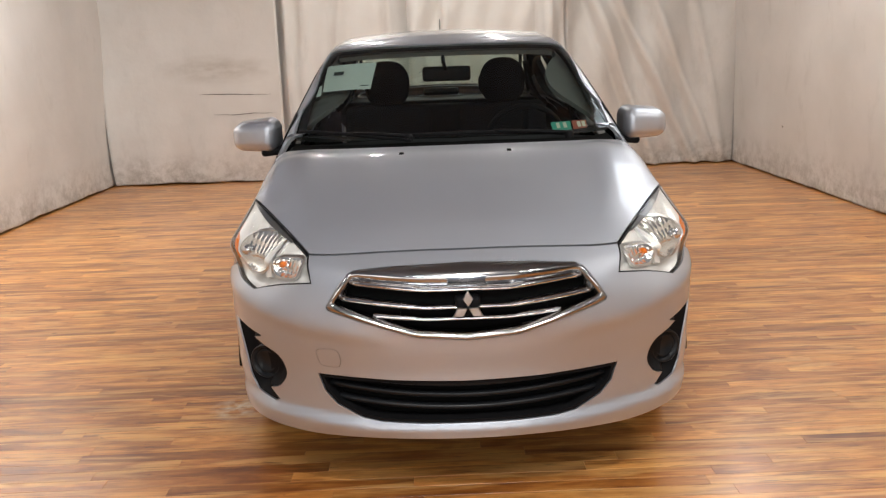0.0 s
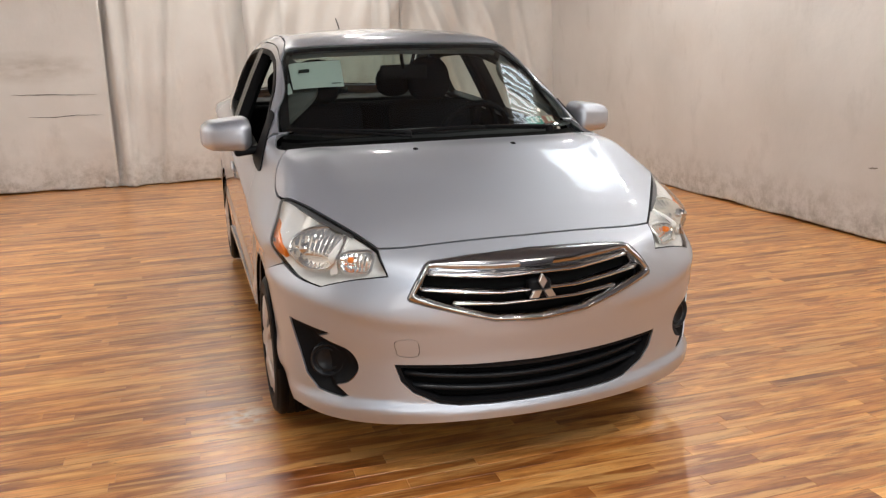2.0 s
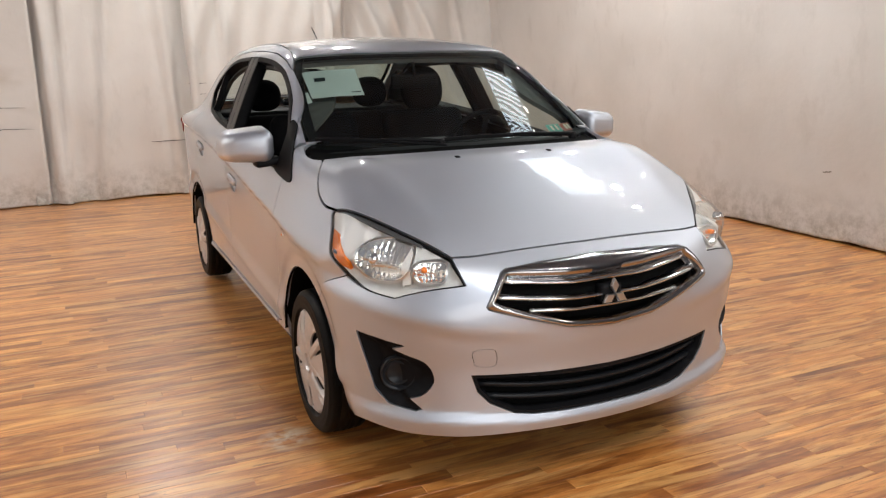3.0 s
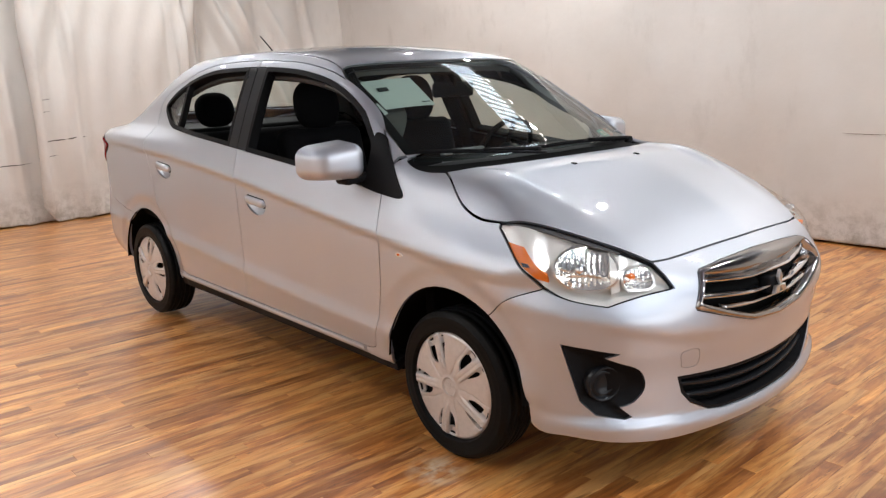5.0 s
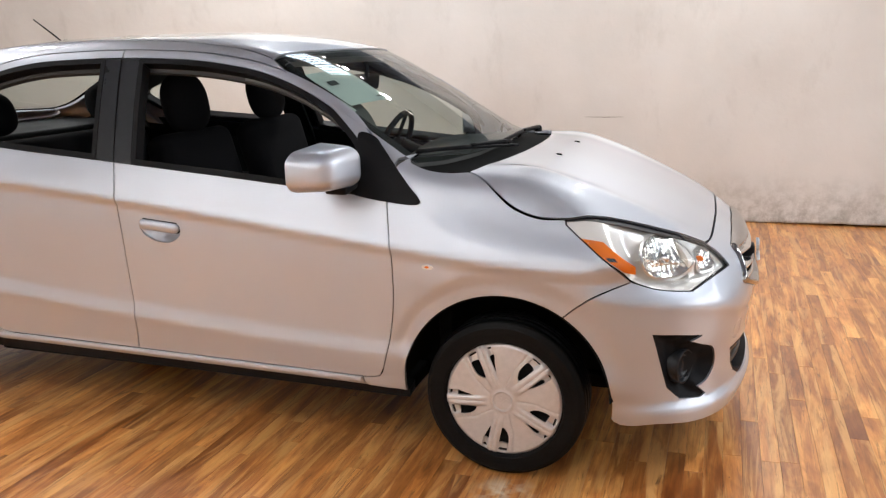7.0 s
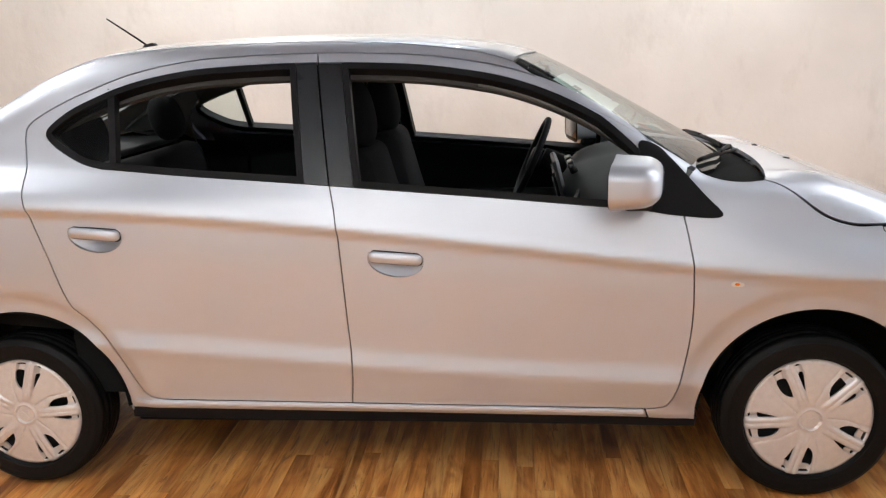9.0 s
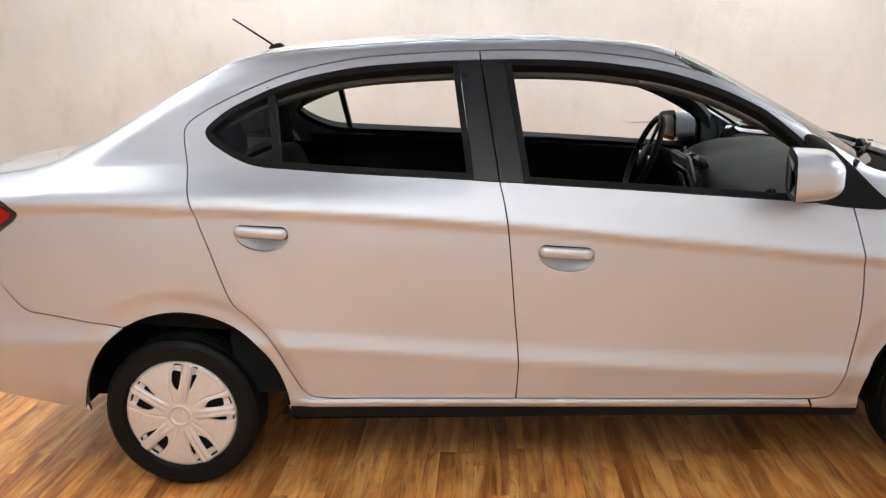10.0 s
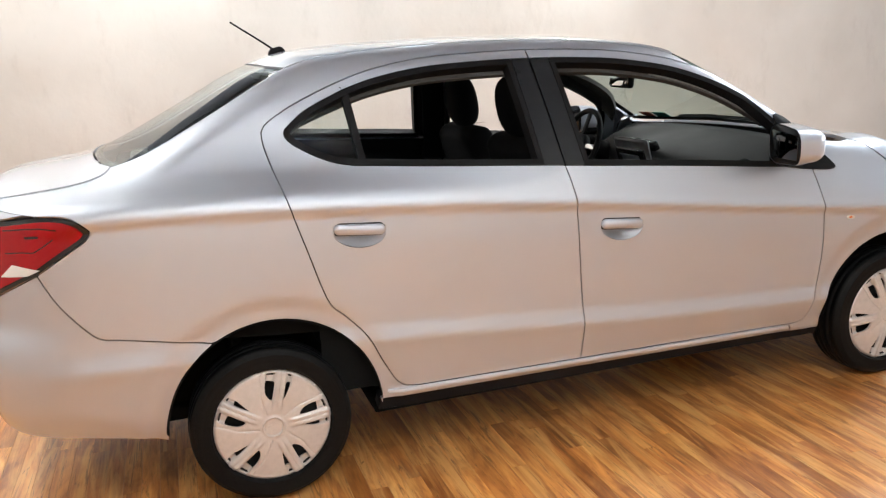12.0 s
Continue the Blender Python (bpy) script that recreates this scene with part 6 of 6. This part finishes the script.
def front_seat(x):
    root = part("front_seat", cushion((0.50, 0.52, 0.16), 0.06, pose(0, 0, 0)), CLOTH, CAR, "black cloth front seat", pose(x, 1.98, 0.50, 4, 0, 0))
    inv = root.matrix_basis.inverted()
    for name, bm in (("backrest", cushion((0.47, 0.13, 0.60), 0.055, pose(x, 2.215, 0.80, -15, 0, 0), 0.02)),
                     ("headrest", head(0.245, 0.120, 0.245, pose(x, 2.285, 1.205, -10, 0, 0))),
                     ("seat_base", rounded_box((0.42, 0.44, 0.20), 0.03, 2, pose(x, 1.98, 0.34)))):
        ob = part(name, bm, CLOTH, root)
        ob.matrix_parent_inverse = inv
    for dx in (-0.055, 0.055):
        ob = part("headrest_post", tube([(x + dx, 2.27, 1.03), (x + dx, 2.283, 1.14)], 0.006, 8), DARK_TRIM, root)
        ob.matrix_parent_inverse = inv
    return root


front_seat(-0.315)
front_seat(0.315)
bench = part("rear_seat", cushion((1.24, 0.48, 0.16), 0.06, pose(0, 0, 0)), CLOTH, CAR, "black cloth rear bench seat", pose(0, 2.95, 0.50, 4, 0, 0))
inv = bench.matrix_basis.inverted()
pieces = [("backrest", cushion((1.22, 0.14, 0.56), 0.06, pose(0, 3.205, 0.765, -18, 0, 0)))]
pieces += [("headrest", head(0.235, 0.11, 0.20, pose(x, 3.275, 1.160, -16, 0, 0))) for x in (-0.36, 0.36)]
for name, bm in pieces:
    ob = part(name, bm, CLOTH, bench)
    ob.matrix_parent_inverse = inv
part("parcel_shelf", rounded_box((1.26, 0.46, 0.03), 0.01, 2), DASH, CAR, "dark parcel shelf", pose(0, 3.58, 1.045, 1, 0, 0))
part("high_brake_lamp", rounded_box((0.26, 0.07, 0.05), 0.02, 3), GLOSS_BLACK, CAR, "dark high brake lamp on the parcel shelf", pose(0, 3.70, 1.095))

# dashboard
dash = bmesh.new()
sec = [(1.02, 1.046), (1.20, 1.014), (1.36, 0.988), (1.47, 0.955), (1.525, 0.915), (1.535, 0.87), (1.50, 0.80), (1.44, 0.70), (1.40, 0.55), (1.10, 0.55)]
rows = []
for x in np.linspace(-0.70, 0.70, 29):
    hood_over = 0.045 * math.exp(-((x - 0.36) / 0.16) ** 4)
    dip = -0.055 * (abs(x) / 0.7) ** 2
    mid = 0.03 * math.exp(-(x / 0.17) ** 4)
    rows.append([dash.verts.new((x, y + (mid if 3 <= i <= 7 else 0) + (0.11 if i == 0 else 0.0 if i == 1 else -0.10) * (abs(x) / 0.7) ** 2, z + (hood_over if 2 <= i <= 4 else 0) + dip * (0.2 if i == 0 else 0.45 if i == 1 else 1))) for i, (y, z) in enumerate(sec)])
for r, s in zip(rows, rows[1:]):
    for k in range(len(sec)):
        j = (k + 1) % len(sec)
        dash.faces.new((r[k], r[j], s[j], s[k]))
dash.faces.new(rows[0])
dash.faces.new(rows[-1][::-1])
dashboard = part("dashboard", dash, DASH, CAR, "dark grey dashboard")
bev = dashboard.modifiers.new("round", "SUBSURF")
bev.levels = bev.render_levels = 1
part("stack_trim", rounded_box((0.275, 0.024, 0.215), 0.012, 2), SATIN_DARK, dashboard, "grey metallic surround of the centre panel", pose(0.0, 1.552, 0.896, -14, 0, 0))
part("glovebox_lid", rounded_box((0.40, 0.012, 0.15), 0.006, 2), DASH, dashboard, "dark glovebox lid", pose(-0.38, 1.472, 0.79, -20, 0, -8))
part("dash_pad", rounded_box((0.46, 0.014, 0.035), 0.006, 2), GLOSS_BLACK, dashboard, "gloss black dash strip", pose(-0.37, 1.515, 0.895, -14, 0, -9))
for dz in (-0.055, -0.085):
    part("button_row", rounded_box((0.15, 0.012, 0.016), 0.004, 1), SCREEN, dashboard, "", pose(0.0, 1.568, 0.880 + dz, -14, 0, 0))
part("screen_panel", rounded_box((0.24, 0.03, 0.15), 0.008, 2), GLOSS_BLACK, dashboard, "gloss black centre panel", pose(0.0, 1.556, 0.883, -14, 0, 0))
part("screen", rounded_box((0.165, 0.006, 0.095), 0.003, 1), SCREEN, dashboard, "grey media screen", pose(0.0, 1.574, 0.880, -14, 0, 0))
for x in (-0.065, 0.065):
    part("vent", rounded_box((0.10, 0.03, 0.045), 0.008, 2), GLOSS_BLACK, dashboard, "black air vent", pose(x, 1.512, 0.968, -26, 0, 0))
for x in (-0.60, 0.60):
    part("vent", lathe([(0.0, 0.004), (0.026, 0.004), (0.030, 0.012), (0.037, 0.012), (0.040, 0.0)], 28), GLOSS_BLACK, dashboard, "round black air vent", pose(x, 1.425, 0.915, -70, 0, 0))
part("console", rounded_box((0.20, 0.90, 0.30), 0.04, 3), DASH, CAR, "dark centre console", pose(0, 1.85, 0.42))
part("gear_lever", tube([(0, 1.70, 0.56), (0, 1.72, 0.66), (0, 1.725, 0.72)], 0.018, 12, 1.3), BLACK, CAR, "black gear lever")
column = pose(0.36, 1.655, 0.945, -66, 0, 0)
rimbm = lathe([(0.178 + 0.0135 * math.cos(t), 0.0135 * math.sin(t)) for t in (2 * math.pi * k / 12 for k in range(12))], 56, True)
steer = part("steering_wheel", rimbm, BLACK, CAR, "black three-spoke steering wheel", column)
part("airbag_boss", lathe([(0.0, 0.012), (0.045, 0.010), (0.060, 0.0), (0.058, -0.03), (0.0, -0.035)], 32), BLACK, steer)
for a in (0, 180, 270):
    part("spoke", rounded_box((0.125, 0.030, 0.012), 0.005, 2, pose(0.112, 0, -0.004)), CHROME if a != 270 else BLACK, steer, "", pose(0, 0, 0, 0, 0, a))
part("column_shroud", tube([(0.36, 1.61, 0.945), (0.36, 1.42, 0.86)], 0.05, 16), BLACK, CAR, "black steering column shroud")
mir = part("inner_mirror", rounded_box((0.225, 0.030, 0.068), 0.014, 4), BLACK, CAR, "black inner rear-view mirror", pose(-0.004, 1.625, 1.265, 8, 0, -8))
part("mirror_face", rounded_box((0.205, 0.003, 0.052), 0.001, 1, pose(0, 0.0155, 0)), MIRROR, mir)
part("mirror_stem", tube([(0, -0.01, 0.02), (-0.01, -0.02, 0.055), (-0.012, -0.01, 0.085)], 0.009, 10), BLACK, mir)

# ---------------------------------------------------------------- floor strips
STRIP, GROOVE = 0.0615, 0.00022
LENGTHS = (0.62, 0.80, 0.98, 1.20)


def strip_mesh(length):
    """One floor strip with eased edges, its top at z = 0."""
    x, y, e = length / 2 - GROOVE, STRIP / 2 - GROOVE, 0.0005
    v = [(sx * x, sy * y, -0.006) for sx, sy in ((-1, -1), (1, -1), (1, 1), (-1, 1))]
    v += [(sx * x, sy * y, -e) for sx, sy in ((-1, -1), (1, -1), (1, 1), (-1, 1))]
    v += [(sx * (x - e), sy * (y - e), 0) for sx, sy in ((-1, -1), (1, -1), (1, 1), (-1, 1))]
    f = [(8, 9, 10, 11)]
    for k in range(4):
        j = (k + 1) % 4
        f += [(k, j, 4 + j, 4 + k), (4 + k, 4 + j, 8 + j, 8 + k)]
    return v, f


shared = {}
for ln in LENGTHS:
    me = bpy.data.meshes.new("plank")
    me.from_pydata(*[strip_mesh(ln)[0], [], strip_mesh(ln)[1]])
    me.materials.append(WOOD_PIECE)
    shared[ln] = me

rng = random.Random(4)
rest_v, rest_f, singles = [], [], 0
row_y = ROOM_FRONT
while row_y < ROOM_BACK:
    x, lead = ROOM_LEFT - 0.05, 0.1 + rng.random() * 0.8
    while x < ROOM_RIGHT:
        ln = min(lead or rng.choice(LENGTHS), ROOM_RIGHT + 0.05 - x)
        lead = 0
        cx, cy = x + ln / 2, row_y + STRIP / 2
        near = singles < 300 and ln in shared and (-3.4 < cx < -0.4 and -1.3 < cy < 4.4 or -0.4 < cx < 1.9 and -1.3 < cy < 1.4)
        if near:
            ob = new("plank", shared[ln])
            ob.parent = floor
            ob.matrix_parent_inverse = floor.matrix_basis.inverted()
            ob.location = (cx, cy, 0)
            singles += 1
        else:
            v, f = strip_mesh(ln)
            k = len(rest_v)
            rest_v += [(a + cx, b + cy, c) for a, b, c in v]
            rest_f += [tuple(k + i for i in q) for q in f]
        x += ln
    row_y += STRIP
me = bpy.data.meshes.new("floor_planks")
me.from_pydata(rest_v, [], rest_f)
me.materials.append(WOOD)
strips = new("floor_planks", me)
strips.parent = floor
strips.matrix_parent_inverse = floor.matrix_basis.inverted()
tagged(strips, "many oak floor planks laid side by side", kind="stuff")
